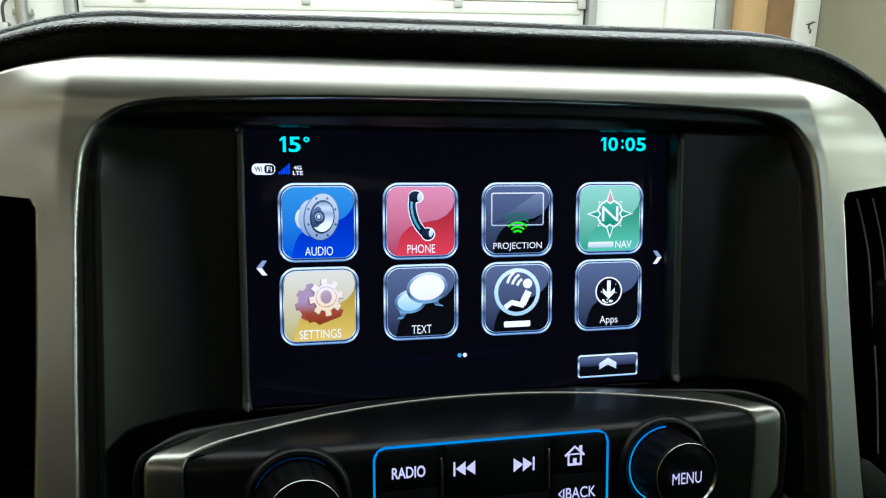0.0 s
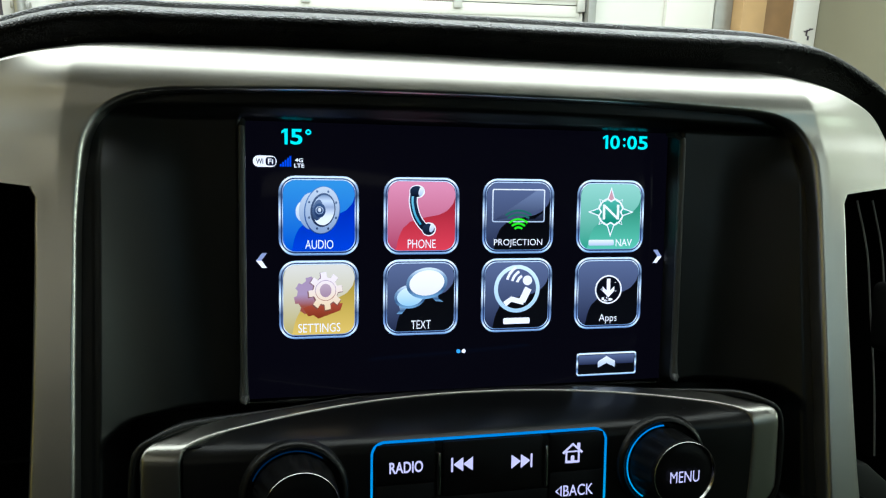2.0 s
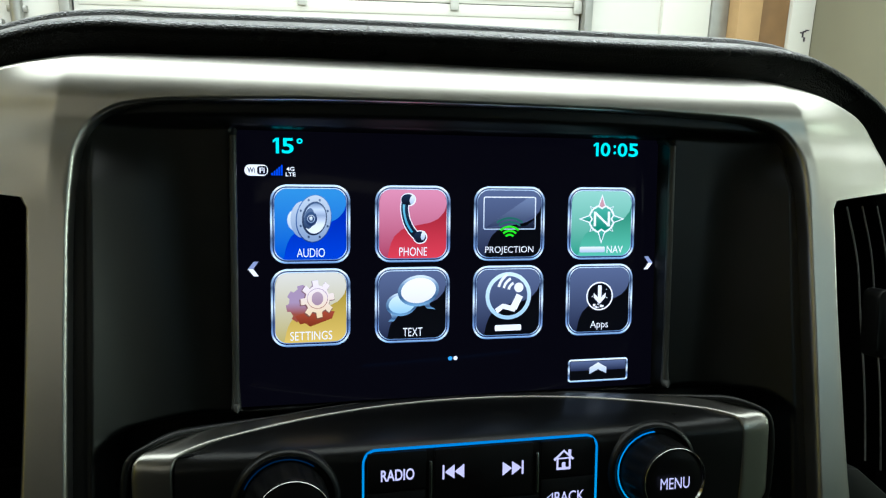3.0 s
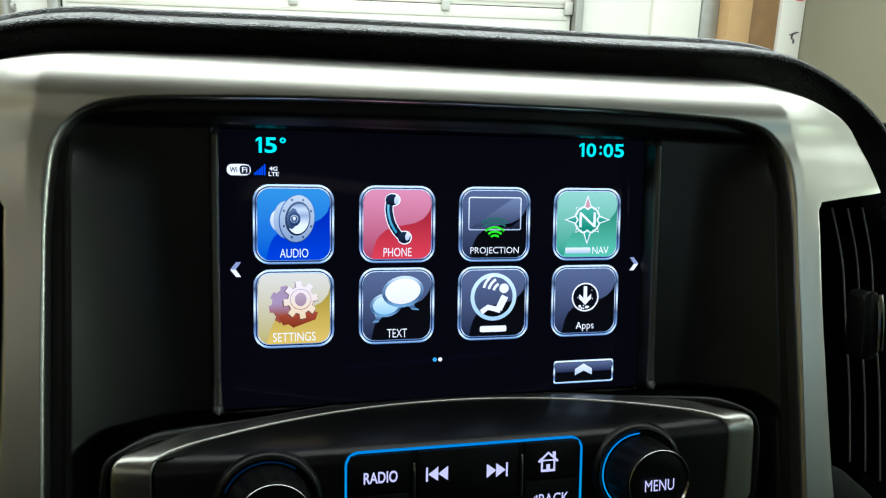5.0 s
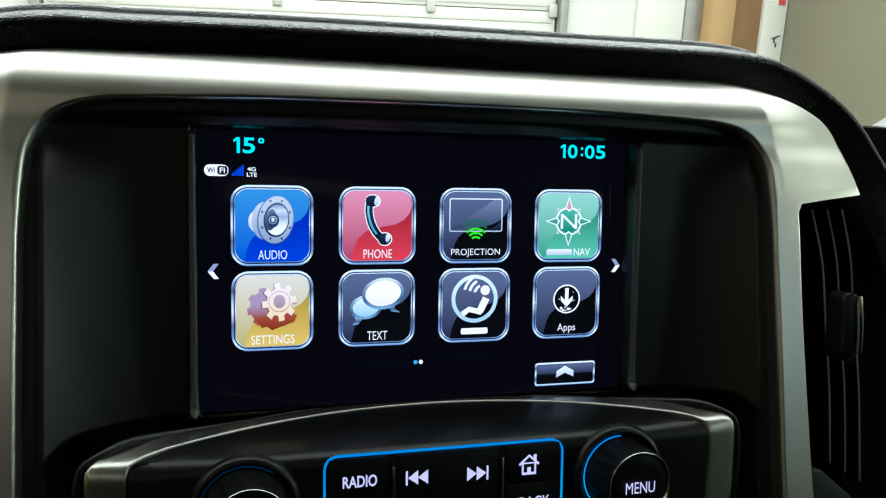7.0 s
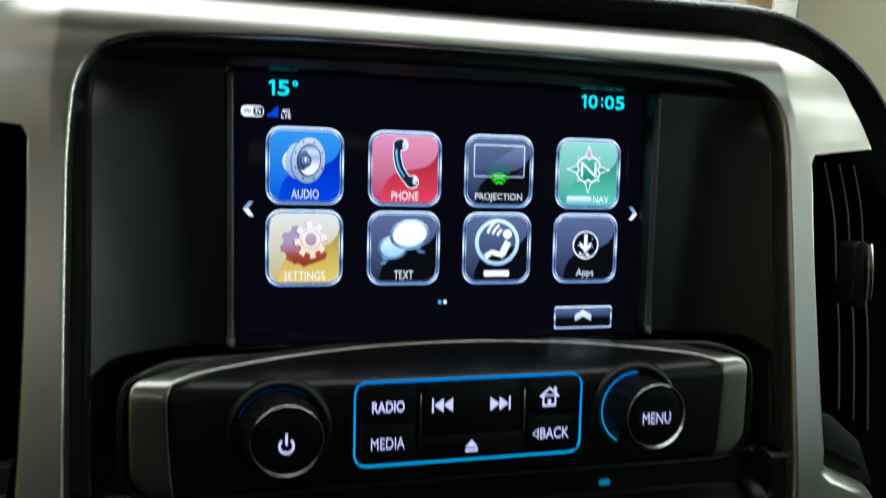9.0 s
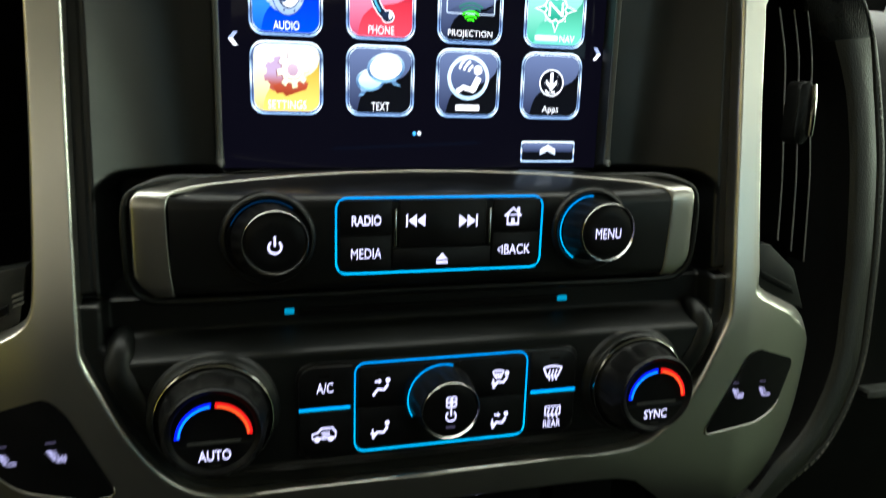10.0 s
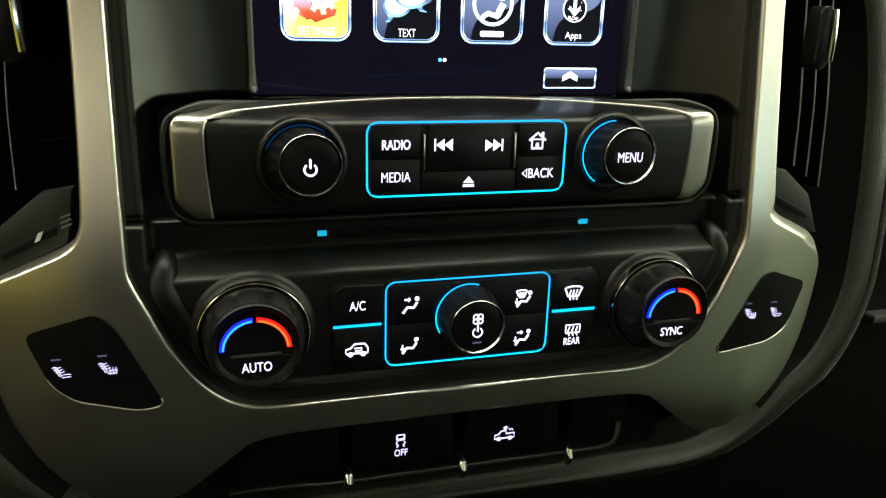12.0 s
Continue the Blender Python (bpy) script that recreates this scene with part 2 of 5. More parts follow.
def curve_through(points, steps):
    """A smooth line through points (any dimension), with so many steps between two of them."""
    pts = [np.array(p, float) for p in points]
    out = []
    for i in range(len(pts) - 1):
        p0, p1, p2, p3 = pts[max(i - 1, 0)], pts[i], pts[i + 1], pts[min(i + 2, len(pts) - 1)]
        for k in range(steps):
            t = k / steps
            out.append(0.5 * (2 * p1 + (p2 - p0) * t + (2 * p0 - 5 * p1 + 4 * p2 - p3) * t**2 + (3 * p1 - p0 - 3 * p2 + p3) * t**3))
    out.append(pts[-1])
    return out


# ---- silver surround ----


def crease_at(x, z):
    """Where the bar over the display ends and the wing begins."""
    return np.where(x > 0, np.interp(z, [20, 42, 53, 68, 80], [144.5, 143.4, 140.8, 135.5, 131.5]), np.interp(z, [20, 43, 54, 69, 80], [145, 144.6, 143.5, 141, 139.5]))


TRIM_Z = np.linspace(-245, 85, 166)
TRIM_Y = np.interp(np.linspace(-275, 115, 196), [-240, -222, -205, -180, -115, -58, 0, 40, 58, 80], [-28, -36.5, -41, -43, -43, -36, -29, -25, -22.6, -15])
TRIM_Y = np.convolve(TRIM_Y, np.hanning(33)[1:-1] / np.hanning(33).sum(), "valid")


def trim_depth(x, z):
    """The front of the surround: it comes forward towards the floor and falls away to the sides."""
    y = np.interp(z, TRIM_Z, TRIM_Y)
    side = 11 * np.clip((np.abs(x) - 150) / 45, 0, 1.3) ** 1.6
    # above the vents the wing bends back along a crease
    crease = crease_at(x, z)
    wing = 11 * np.clip((np.abs(x) - crease) / (195 - crease), 0, 1.3)
    k = smoothstep(10, 44, np.asarray(z, float))
    return y + side * (1 - k) + wing * k


# Inner and outer edge of the surround's right half, from the top round to the bottom.
TRIM_EDGES = [
    ((0, 62), (0, 78)), ((60, 61.6), (60, 78.3)), ((100, 60.2), (103, 78.4)), ((114, 59.2), (122, 77.8)), ((125, 56.6), (142, 74.6)),
    ((132.5, 51.5), (163, 68.2)), ((136.9, 43), (179, 58.5)), ((138.4, 32), (192, 35)), ((138.8, 27), (190, 31.5)), ((139.0, 24), (161, 30)),
    ((139.4, 18), (153.6, 26)), ((139.7, 5), (152.5, 15)), ((140, -40), (153.5, -45)), ((140, -80), (155, -88)), ((140, -98), (157, -101)),
    ((140, -106), (163, -108)), ((140, -113), (178, -115)), ((139, -120), (192, -122)), ((134, -132), (197, -130)), ((127, -148), (197, -150)),
    ((117, -164), (191, -180)), ((107, -174), (177, -207)), ((97, -179), (155, -226)), ((88, -180.6), (138, -228)), ((80, -181), (124, -221)),
    ((70, -181), (112, -207)), ((60, -181), (98, -199)), ((40, -181), (75, -196)), ((0, -181), (0, -196)),
]


# The driver's side reaches further out and stays higher at the top.
LEFT_WING = {2: (103, 77), 3: (122, 76.6), 4: (141, 74.8), 5: (164, 69.3), 6: (184, 60), 7: (200, 36), 8: (197, 32)}


def roll_back(z, start):
    """The bar over the display rolls away to the back."""
    return 9.8 * float(np.clip((z - start) / 18.0, 0, 1.2)) ** 2.0


def chamfer(k):
    """The outer edge is broadly chamfered where it runs under the vents."""
    return float(smoothstep(13.4, 15.2, np.array(k)) * smoothstep(18.6, 17.2, np.array(k)))


def build_surround():
    ob = thing("dash_trim", (0, -30, -60), "satin silver painted surround framing the centre dash panel", "dash trim")
    half = curve_through([(*a, *b, k) for k, (a, b) in enumerate(TRIM_EDGES)], 14)
    other = curve_through([(*a, *LEFT_WING.get(k, b), k) for k, (a, b) in enumerate(TRIM_EDGES)], 14)
    loop = [(p, 1) for p in half] + [(p, -1) for p in other[-2:0:-1]]
    rows = []
    for (ix, iz, ox, oz, k), side in loop:
        wide = math.hypot(ox - ix, oz - iz)
        row = []
        cuts = [(0.0, 13.0), (0.0, 2.4), (0.25, 1.1), (0.7, 0.35), (1.5, 0.0)]
        big, fit = chamfer(k) * (1.0 if side > 0 else 0.12), min(1.0, wide / 31)
        rim = [(d + (e - d) * big, y + (v - y) * big) for (d, y), (e, v) in zip(cuts, [(0.0, 13.0), (0.4 * fit, 6.8), (5.0 * fit, 4.0), (10.5 * fit, 0.9), (14.0 * fit, 0.0)])]
        steps = [(d / wide, y) for d, y in cuts] + [(f, 0.0) for f in np.linspace(1.5 / wide, 1 - rim[-1][0] / wide, 44)[1:-1]] + [(1 - d / wide, y) for d, y in rim[::-1]]
        for f, back in steps:
            x, z = (ix + (ox - ix) * f) * side, iz + (oz - iz) * f
            crease = float(crease_at(x, z))
            past = max(0.0, abs(x) - crease)
            wing = 11 * min(1.3, past / (195 - crease))
            upper = float(smoothstep(44, 60, np.array(z)))
            y = (1 - upper) * float(trim_depth(x, z)) + upper * (-22.4 + wing) + roll_back(z, 59.4) * (1 - float(smoothstep(0, 34, np.array(past)))) + 0.09 * max(0.0, z - 34.0) * float(smoothstep(0, 30, np.array(past)))
            row.append((x, y + back, z))
        rows.append(row)
    part("surround", loft(rows, close_rows=True), SILVER, ob, smooth=60)


build_surround()

# ---- black panel inside the surround ----


def ledge_back(x):
    """How far back the radio's upper edge runs, in plan an arc between its end caps."""
    return -2.0 - 32.0 * np.clip(np.abs(x) / 106.0, 0, 1.1) ** 2.2


def strip_deep(x):
    """How far the silver strip on the radio's upper edge reaches back."""
    return 3.6 + 2.8 * np.clip(np.abs(x) / 96.0, 0, 1.1) ** 1.5


def pod_top(x):
    return -54.3 - 3.2 * np.clip(np.abs(x) / 118.0, 0, 1) ** 2


def inner_edge_distance(x, z):
    """Distance inside the surround's inner edge, roughly."""
    ax = np.abs(x)
    d = np.minimum(140 - ax, z + 181.5)
    slant = ((139.5 - ax) * 0.82 + (z + 119) * 0.56)
    d = np.minimum(d, slant * 0.98)
    top = 2.4 * (61.5 - 1.4 * (ax / 100) ** 2 - z)
    k = np.clip(0.5 + 0.5 * (d - top) / 14, 0, 1)
    return np.where(z > 0, d * (1 - k) + top * k - 14 * k * (1 - k), d)


def shell_depth(x, z):
    ax = np.abs(x)
    rim = trim_depth(x, z) + 2.6
    high = smoothstep(30, 54, z)
    rim = rim * (1 - high) - 14.0 * high
    edge = inner_edge_distance(x, z)
    # recess round the display
    cheek = -9.5 + 0 * ax
    y = cheek
    well = np.where(x > 0, smoothstep(84.6, 86.4, ax), smoothstep(87.4, 89.2, ax))
    well = np.maximum(well, smoothstep(52.0, 53.5, z))
    y = y * well + 2.5 * (1 - well) * (z > -53.5) + 0 * x
    # ledge towards the radio, with a rolled lip round it
    lip = np.clip(ledge_back(x) + strip_deep(x) + 2.5, -10.4, 2.4)
    out = smoothstep(84, 97, ax)
    zt = pod_top(x) + 1.2 + 1.8 * out
    deep = 1.0 + 1.5 * out
    ledge = np.clip((zt + deep - z) / deep, 0, 1) ** 1.6
    y = y * (1 - ledge) + lip * ledge
    # dark moat round the radio
    dx, dz = ax - 131.0 + 8, z - (pod_top(x) + 0.8 + 2.6 * smoothstep(60, 112, ax)) + 8
    inside = np.hypot(np.maximum(dx, 0), np.maximum(dz, 0)) + np.minimum(np.maximum(dx, dz), 0) - 8
    inside = np.maximum(inside, -100.0 - z)
    pit = smoothstep(3.2, -3.0, inside)
    y = y * (1 - pit) + 4.0 * pit
    # slot band under the radio
    band = smoothstep(-97.5, -101.0, z)
    y = y * (1 - band) + (-25.6) * band
    # climate panel
    step = smoothstep(-114.0, -123.0, z)
    y = y * (1 - step) + (-41.0 - 1.0 * smoothstep(-118, -140, z)) * step
    fall = smoothstep(-168.0, -173.0, z)
    y = y + 3.0 * fall
    # gap and flange along the surround
    start = np.interp(z, [-50, 50], [97, 104])
    bowl = np.clip((ax - start) / (136 - start), 0, 1) ** 1.8
    brow = smoothstep(20.0, 8.0, 2.4 * (61.5 - 1.4 * (ax / 100) ** 2 - z))
    ramp = 1 - (1 - bowl) * (1 - brow)
    flange = rim
    upper = smoothstep(-101, -96, z)
    ramp = ramp * (1 - pit)
    y = y * (1 - ramp * upper) + flange * ramp * upper
    # dark joint along the surround
    y = y + 5.0 * smoothstep(6.0, 4.8, edge) * upper * smoothstep(50, 36, z)
    lower = 1 - upper
    gap = smoothstep(8.5, 6.0, edge) * lower
    y = y * (1 - gap) + (flange + 3.0) * gap
    return np.where(edge < 1.0, np.maximum(y, rim), y)


def build_shell():
    ob = thing("centre_console", (0, -10, -60), "grained black plastic centre console face with recess round the display", "centre console")
    at = ORIGIN[ob.name]
    for name, z0, z1 in (("display_recess", -53.4, 67.0), ("radio_bay", -101.4, -53.4), ("climate_bay", -187.0, -101.4)):
        xs, zs = np.linspace(-146.0, 146.0, 293), np.linspace(z0, z1, int((z1 - z0) / 0.8) + 1)
        gx, gz = np.meshgrid(xs, zs)
        gy = shell_depth(gx, gz)
        co = np.stack([gx - at.x, gy - at.y, gz - at.z], -1).reshape(-1, 3) * MM
        n, m = gx.shape
        idx = np.arange(n * m).reshape(n, m)
        quads = np.stack([idx[:-1, :-1], idx[:-1, 1:], idx[1:, 1:], idx[1:, :-1]], -1).reshape(-1, 4)
        me = bpy.data.meshes.new(name)
        me.from_pydata(co.tolist(), [], quads.tolist())
        me.materials.append(BAY if name == "climate_bay" else SHELL)
        me.shade_smooth()
        o = new(name, me)
        o.parent = ob
    for x in (-88.5, 85.6):
        rows = [(x, 2.0, 52.0), (x, -6.0, 51.5), (x, -10.8, 49.0)] + [(x, -10.8, 49.0 - 97.0 * f) for f in np.linspace(0.05, 1, 12)]
        part("recess_lip", tube(rows + [(x * 0.998, -12.4, -49.6), (x * 0.994, -14.5, -50.6)], [1.3] * 14 + [1.7, 1.9, 0.3], 12), LIP, ob, "rounded upright edge beside the display")


build_shell()

# ---- padded collar round the stack ----
COLLAR = [
    (0, 77.2, 12.8, -12), (60, 77.4, 13, -12), (110, 77.2, 13.8, -12), (128, 76, 15, -11), (145, 72.8, 16.5, -10), (163, 66, 17, -8), (179, 56, 18.5, -6), (190, 42, 22, -5), (198, 10, 38, -6),
    (201, -40, 47, -10), (204, -90, 48, -14), (205, -130, 47, -17), (202, -157, 47, -20), (194, -186, 41, -23), (180, -212, 28, -27), (160, -230, 20, -30),
    (135, -238, 17, -33), (100, -240, 17, -33), (50, -242, 14, -32), (0, -242, 12, -32),
]


COLLAR_LEFT = {1: (60, 76.4, 12.8, -12), 2: (110, 75, 13, -12), 3: (128, 74.4, 13.5, -12), 4: (146, 71.8, 14, -11), 5: (165, 65.5, 14.5, -9), 6: (185, 54.5, 16, -7), 7: (200, 35, 18, -6), 8: (204, 5, 24, -6), 9: (203, -40, 35, -10), 10: (204, -90, 39, -14), 11: (205, -130, 42, -18), 12: (202, -157, 40, -22), 13: (194, -186, 34, -26), 14: (180, -212, 24, -29)}


def build_collar():
    ob = thing("dash_pad", (0, 10, 60), "grained black vinyl padding rolled round the centre stack", "dash pad")
    half = [tuple(p) for p in curve_through(COLLAR, 6)]
    other = [tuple(p) for p in curve_through([COLLAR_LEFT.get(k, p) for k, p in enumerate(COLLAR)], 6)]
    loop = half + [(-x, z, w, y) for x, z, w, y in other[-2:0:-1]]
    rows, seam = [], []
    n = len(loop)
    for i, (x, z, w, y0) in enumerate(loop):
        a, b = loop[i - 1], loop[(i + 1) % n]
        t = Vector((b[0] - a[0], b[1] - a[1])).normalized()
        nx, nz = -t.y, t.x
        if nx * x + nz * (z + 80) < 0:
            nx, nz = -nx, -nz
        over = float(smoothstep(-20, 40, np.array(z)))
        # a plain roll over the lower edge, a black flank with a narrow stitched face beside the vents, a brow over the top
        plain = [(0.8, 7), (1.6, 6.4), (3, 5.6), (w * 0.3, 1.4), (w * 0.45, -0.6), (w * 0.5, -0.5), (w * 0.55, -0.3), (w - 6, 0.2), (w - 5.2, 0.5), (w - 4.7, 0.7), (w - 4.2, 1.0), (w - 3.2, 1.8), (w - 1.0, 4.4), (w + 1.0, 8), (w + 3.2, 13),
                 (w + 5.2, 19), (w + 6.6, 26), (w + 6.9, 29), (w + 6.3, 30.2), (w + 6.2, 31), (w + 7.0, 31.8), (w + 8.0, 33.5), (w + 8.4, 38), (w + 7.5, 50), (w - 6, 100)]
        broad = [(0.8, 14), (w * 0.4, 12), (w - 22.5, 6.5), (w - 20.4, 2.4), (w - 19.4, 0.7), (w - 17.4, -0.5), (w - 12, -1.0), (w - 6, -0.5), (w - 5.3, 0.4), (w - 4.7, 2.4), (w - 4.1, 0.5), (w - 3.2, -0.1), (w - 1.0, 0.2), (w + 1.0, 1.0), (w + 3.2, 3.4),
                 (w + 5.2, 6.5), (w + 7.0, 11), (w + 8.0, 16), (w + 8.2, 18), (w + 8.3, 19), (w + 8.4, 20), (w + 8.5, 22), (w + 8.6, 30), (w + 8.0, 50), (w - 6, 100)]
        brow = [(0.8, 5), (1.8, 4.3), (3, 3.6), (w * 0.3, 1.3), (w * 0.45, 0.2), (w * 0.5, -0.6), (w * 0.55, -1.2), (w - 5, -3.2), (w - 4.4, -3.5), (w - 3.9, -3.8), (w - 3.4, -3.9), (w - 2.2, -3.8), (w - 1.0, -2.6), (w + 0.4, 0.6), (w + 2.0, 6),
                (w + 3.4, 12), (w + 3.8, 14), (w + 3.9, 15.2), (w + 4.1, 16), (w + 5.0, 16.4), (w + 6.2, 17), (w + 7.0, 18.5), (w + 7.2, 22), (w + 6.8, 34), (w - 6, 100)]
        spread = float(smoothstep(28, 38, np.array(w)))
        face = [tuple((1 - over) * ((1 - spread) * np.array(p) + spread * np.array(q)) + over * np.array(r)) for p, q, r in zip(plain, broad, brow)]
        prof = [(0, 30), (0, 8 + 7 * spread * (1 - over))] + face
        rows.append([(x + nx * o, y0 + d, z + nz * o) for o, d in prof])
        lift = 3.2 * (1 - spread) - 0.2 * spread
        seam.append((x + nx * (w - 1.6), y0 + lift, z + nz * (w - 1.6)))
    first = next(i for i, p in enumerate(loop) if p[1] < 12)
    last = max(i for i, p in enumerate(loop) if p[1] < 12)
    part("hood_padding", loft(rows[last:] + rows[:first + 1]), LEATHER, ob, smooth=70)
    low = [i for i, p in enumerate(loop) if p[1] < -216]
    for run in (rows[first:low[0] + 1], rows[low[-1]:last + 1]):
        part("vent_flank", loft([r[:6] for r in run]), GAP, ob, "black flank beside the vent", smooth=70)
        part("side_padding", loft([r[5:] for r in run]), LIT_LEATHER, ob, "grained side padding, its olive light put into the colour", smooth=70)
    part("lower_padding", loft(rows[low[0]:low[-1] + 1]), LIT_LEATHER, ob, smooth=70)
    # thread along the passenger side
    bm = bmesh.new()
    line = [Vector(p) for p in seam if p[0] > 150 and p[2] < 40]
    dense = []
    for a, b in zip(line, line[1:]):
        k = max(1, int((b - a).length / 1.0))
        dense += [a.lerp(b, i / k) for i in range(k)]
    for i in range(0, len(dense) - 3, 4):
        add(bm, tube([dense[i], dense[i + 1], dense[i + 2], dense[i] .lerp(dense[i + 3], 0.9)], 0.38, 6))
    part("stitching", bm, STITCH, ob, "grey stitched seam")


build_collar()

# ---- display ----
SCREEN_Y = 0.0
display = thing("touchscreen", (0, 2, 0), "lit glossy black touchscreen showing eight app tiles", "touchscreen")
part("glass", plate(rrect(0.8, 0, 178, 105.5, 1.5), SCREEN_Y, 4.0, 0.2), GLASS, display)

EDGE = glow_steps("tile_edge", [(0.0, (70, 100, 150)), (0.03, (170, 205, 245)), (0.09, (225, 240, 255)), (0.17, (120, 150, 200)), (0.32, (85, 105, 140)), (0.52, (225, 240, 255)), (0.64, (170, 195, 225)), (0.76, (72, 88, 115)), (0.88, (150, 175, 210)), (0.95, (245, 252, 255)), (1.0, (205, 228, 255))])
EDGE_LINE = glow("tile_edge_line", lin(14, 24, 70), lin(45, 60, 100), 1.0)
WHITE = glow("screen_white", lin(240, 240, 248))
PALE = glow("screen_pale", lin(175, 190, 215), lin(235, 238, 246))


def tile_colours(name, low, high, gloss_low, gloss_high):
    return glow(name, lin(*low), lin(*high)), glow(name + "_gloss", lin(*gloss_low), lin(*gloss_high))


BLUE_TILE = tile_colours("blue_tile", (6, 62, 200), (6, 22, 150), (22, 84, 195), (62, 140, 208))
RED_TILE = tile_colours("red_tile", (212, 58, 76), (120, 8, 28), (168, 62, 92), (218, 138, 168))
DARK_TILE = tile_colours("dark_tile", (3, 4, 10), (2, 2, 6), (34, 41, 68), (88, 100, 136))
GREEN_TILE = tile_colours("green_tile", (98, 188, 162), (8, 96, 66), (58, 152, 126), (150, 205, 190))
GOLD_TILE = tile_colours("gold_tile", (218, 184, 92), (140, 118, 8), (184, 168, 100), (218, 212, 202))


def app_tile(cx, cz, colours, words, word_w, word_h, draw):
    tile = part("app_tile", plate(rrect(cx, cz, 30.2, 30.2, 6.2, 8), SCREEN_Y - 0.10, 0.1), EDGE_LINE, display)
    y = SCREEN_Y
    part("tile_border", frame_ring(rrect(cx, cz, 30.2, 30.2, 6.2, 8), rrect(cx, cz, 28.7, 28.7, 5.45, 8), y - 0.22, 0.12), EDGE, tile)
    part("tile_border", frame_ring(rrect(cx, cz, 27.7, 27.7, 5.0, 8), rrect(cx, cz, 27.1, 27.1, 4.7, 8), y - 0.24, 0.14), EDGE, tile)
    part("tile_face", plate(rrect(cx, cz, 27.1, 27.1, 4.7, 8), y - 0.20, 0.1), colours[0], tile)
    # the lighter sweep over the upper part
    half, r = 13.5, 4.7
    bm = bmesh.new()
    last = None
    for i in range(41):
        u = -half + 2 * half * i / 40
        over = max(0.0, abs(u) - (half - r))
        end = half - r + math.sqrt(max(r * r - over * over, 0))
        f = (u + half) / (2 * half)
        cut = 2 * half * float(np.interp(f, [0.12, 0.16, 0.22, 0.33, 0.5, 0.76, 0.88, 0.97, 1.0], [0.0, 0.2, 0.32, 0.42, 0.47, 0.52, 0.58, 0.68, 0.78])) - half
        if f < 0.12:
            cut = -end
        low = max(-end, min(cut, end - 0.05))
        pair = (bm.verts.new((cx + u, y - 0.26, cz + low)), bm.verts.new((cx + u, y - 0.26, cz + end)))
        if last:
            bm.faces.new((last[0], pair[0], pair[1], last[1]))
        last = pair
    part("tile_gloss", bm, colours[1], tile)
    draw(cx, cz, y - 0.34, tile)
    if words:
        part("tile_label", lettering(words, cx, cz - 10.9, word_w, word_h, y - 0.6, -0.004), WHITE, tile)
    return tile


def flat(outline, front):
    return plate(outline, front, 0.05)


def draw_speaker(cx, cz, y, tile):
    steel = glow("speaker_steel", lin(130, 150, 185), lin(195, 205, 220))
    dark = glow("speaker_dark", lin(40, 60, 95), lin(95, 115, 150))
    part("speaker_magnet", flat(ellipse(cx - 5.4, cz + 1.6, 3.4, 4.2), y), PALE, tile)
    part("speaker_body", flat(ellipse(cx - 3.0, cz + 1.8, 4.6, 7.0), y - 0.05), steel, tile)
    part("speaker_edge", flat(ellipse(cx + 1.1, cz + 2.1, 6.75, 9.2, turn=-8), y - 0.08), glow("speaker_edge", lin(30, 55, 120), lin(90, 130, 185)), tile)
    part("speaker_rim", flat(ellipse(cx + 1.2, cz + 2.2, 6.4, 8.9, turn=-8), y - 0.10), steel, tile)
    part("speaker_gasket", flat(ellipse(cx + 1.4, cz + 2.2, 4.7, 6.5, turn=-8), y - 0.15), glow("speaker_gasket", lin(20, 32, 60), lin(70, 90, 125)), tile)
    part("speaker_cone", flat(ellipse(cx + 1.6, cz + 2.2, 4.1, 5.8, turn=-8), y - 0.17), glow_steps("speaker_cone", [(0.0, (235, 240, 248)), (0.3, (225, 230, 242)), (0.6, (150, 165, 195)), (0.8, (200, 212, 232)), (1.0, (120, 140, 175))]), tile)
    part("speaker_shade", flat(ellipse(cx - 0.6, cz + 2.2, 1.9, 4.0, turn=-8), y - 0.18), dark, tile)
    part("speaker_coil", flat(ellipse(cx + 0.2, cz + 2.1, 2.2, 2.7), y - 0.20), glow("speaker_coil", lin(25, 45, 85), lin(60, 85, 125)), tile)
    part("speaker_ring", arc_band(cx + 0.1, cz + 2.1, 1.2, 1.5, 0, 360, y - 0.205, 0.01, 24), steel, tile)
    part("speaker_cap", flat(ellipse(cx + 0.1, cz + 2.2, 0.6, 0.8), y - 0.21), PALE, tile)
    bm = bmesh.new()
    for k in range(8):
        a = radians(22 + 45 * k)
        add(bm, flat(ellipse(cx + 1.3 + 5.5 * math.cos(a), cz + 2.2 + 7.6 * math.sin(a), 0.42, 0.5, 10), y - 0.15))
    part("speaker_bolts", bm, dark, tile)


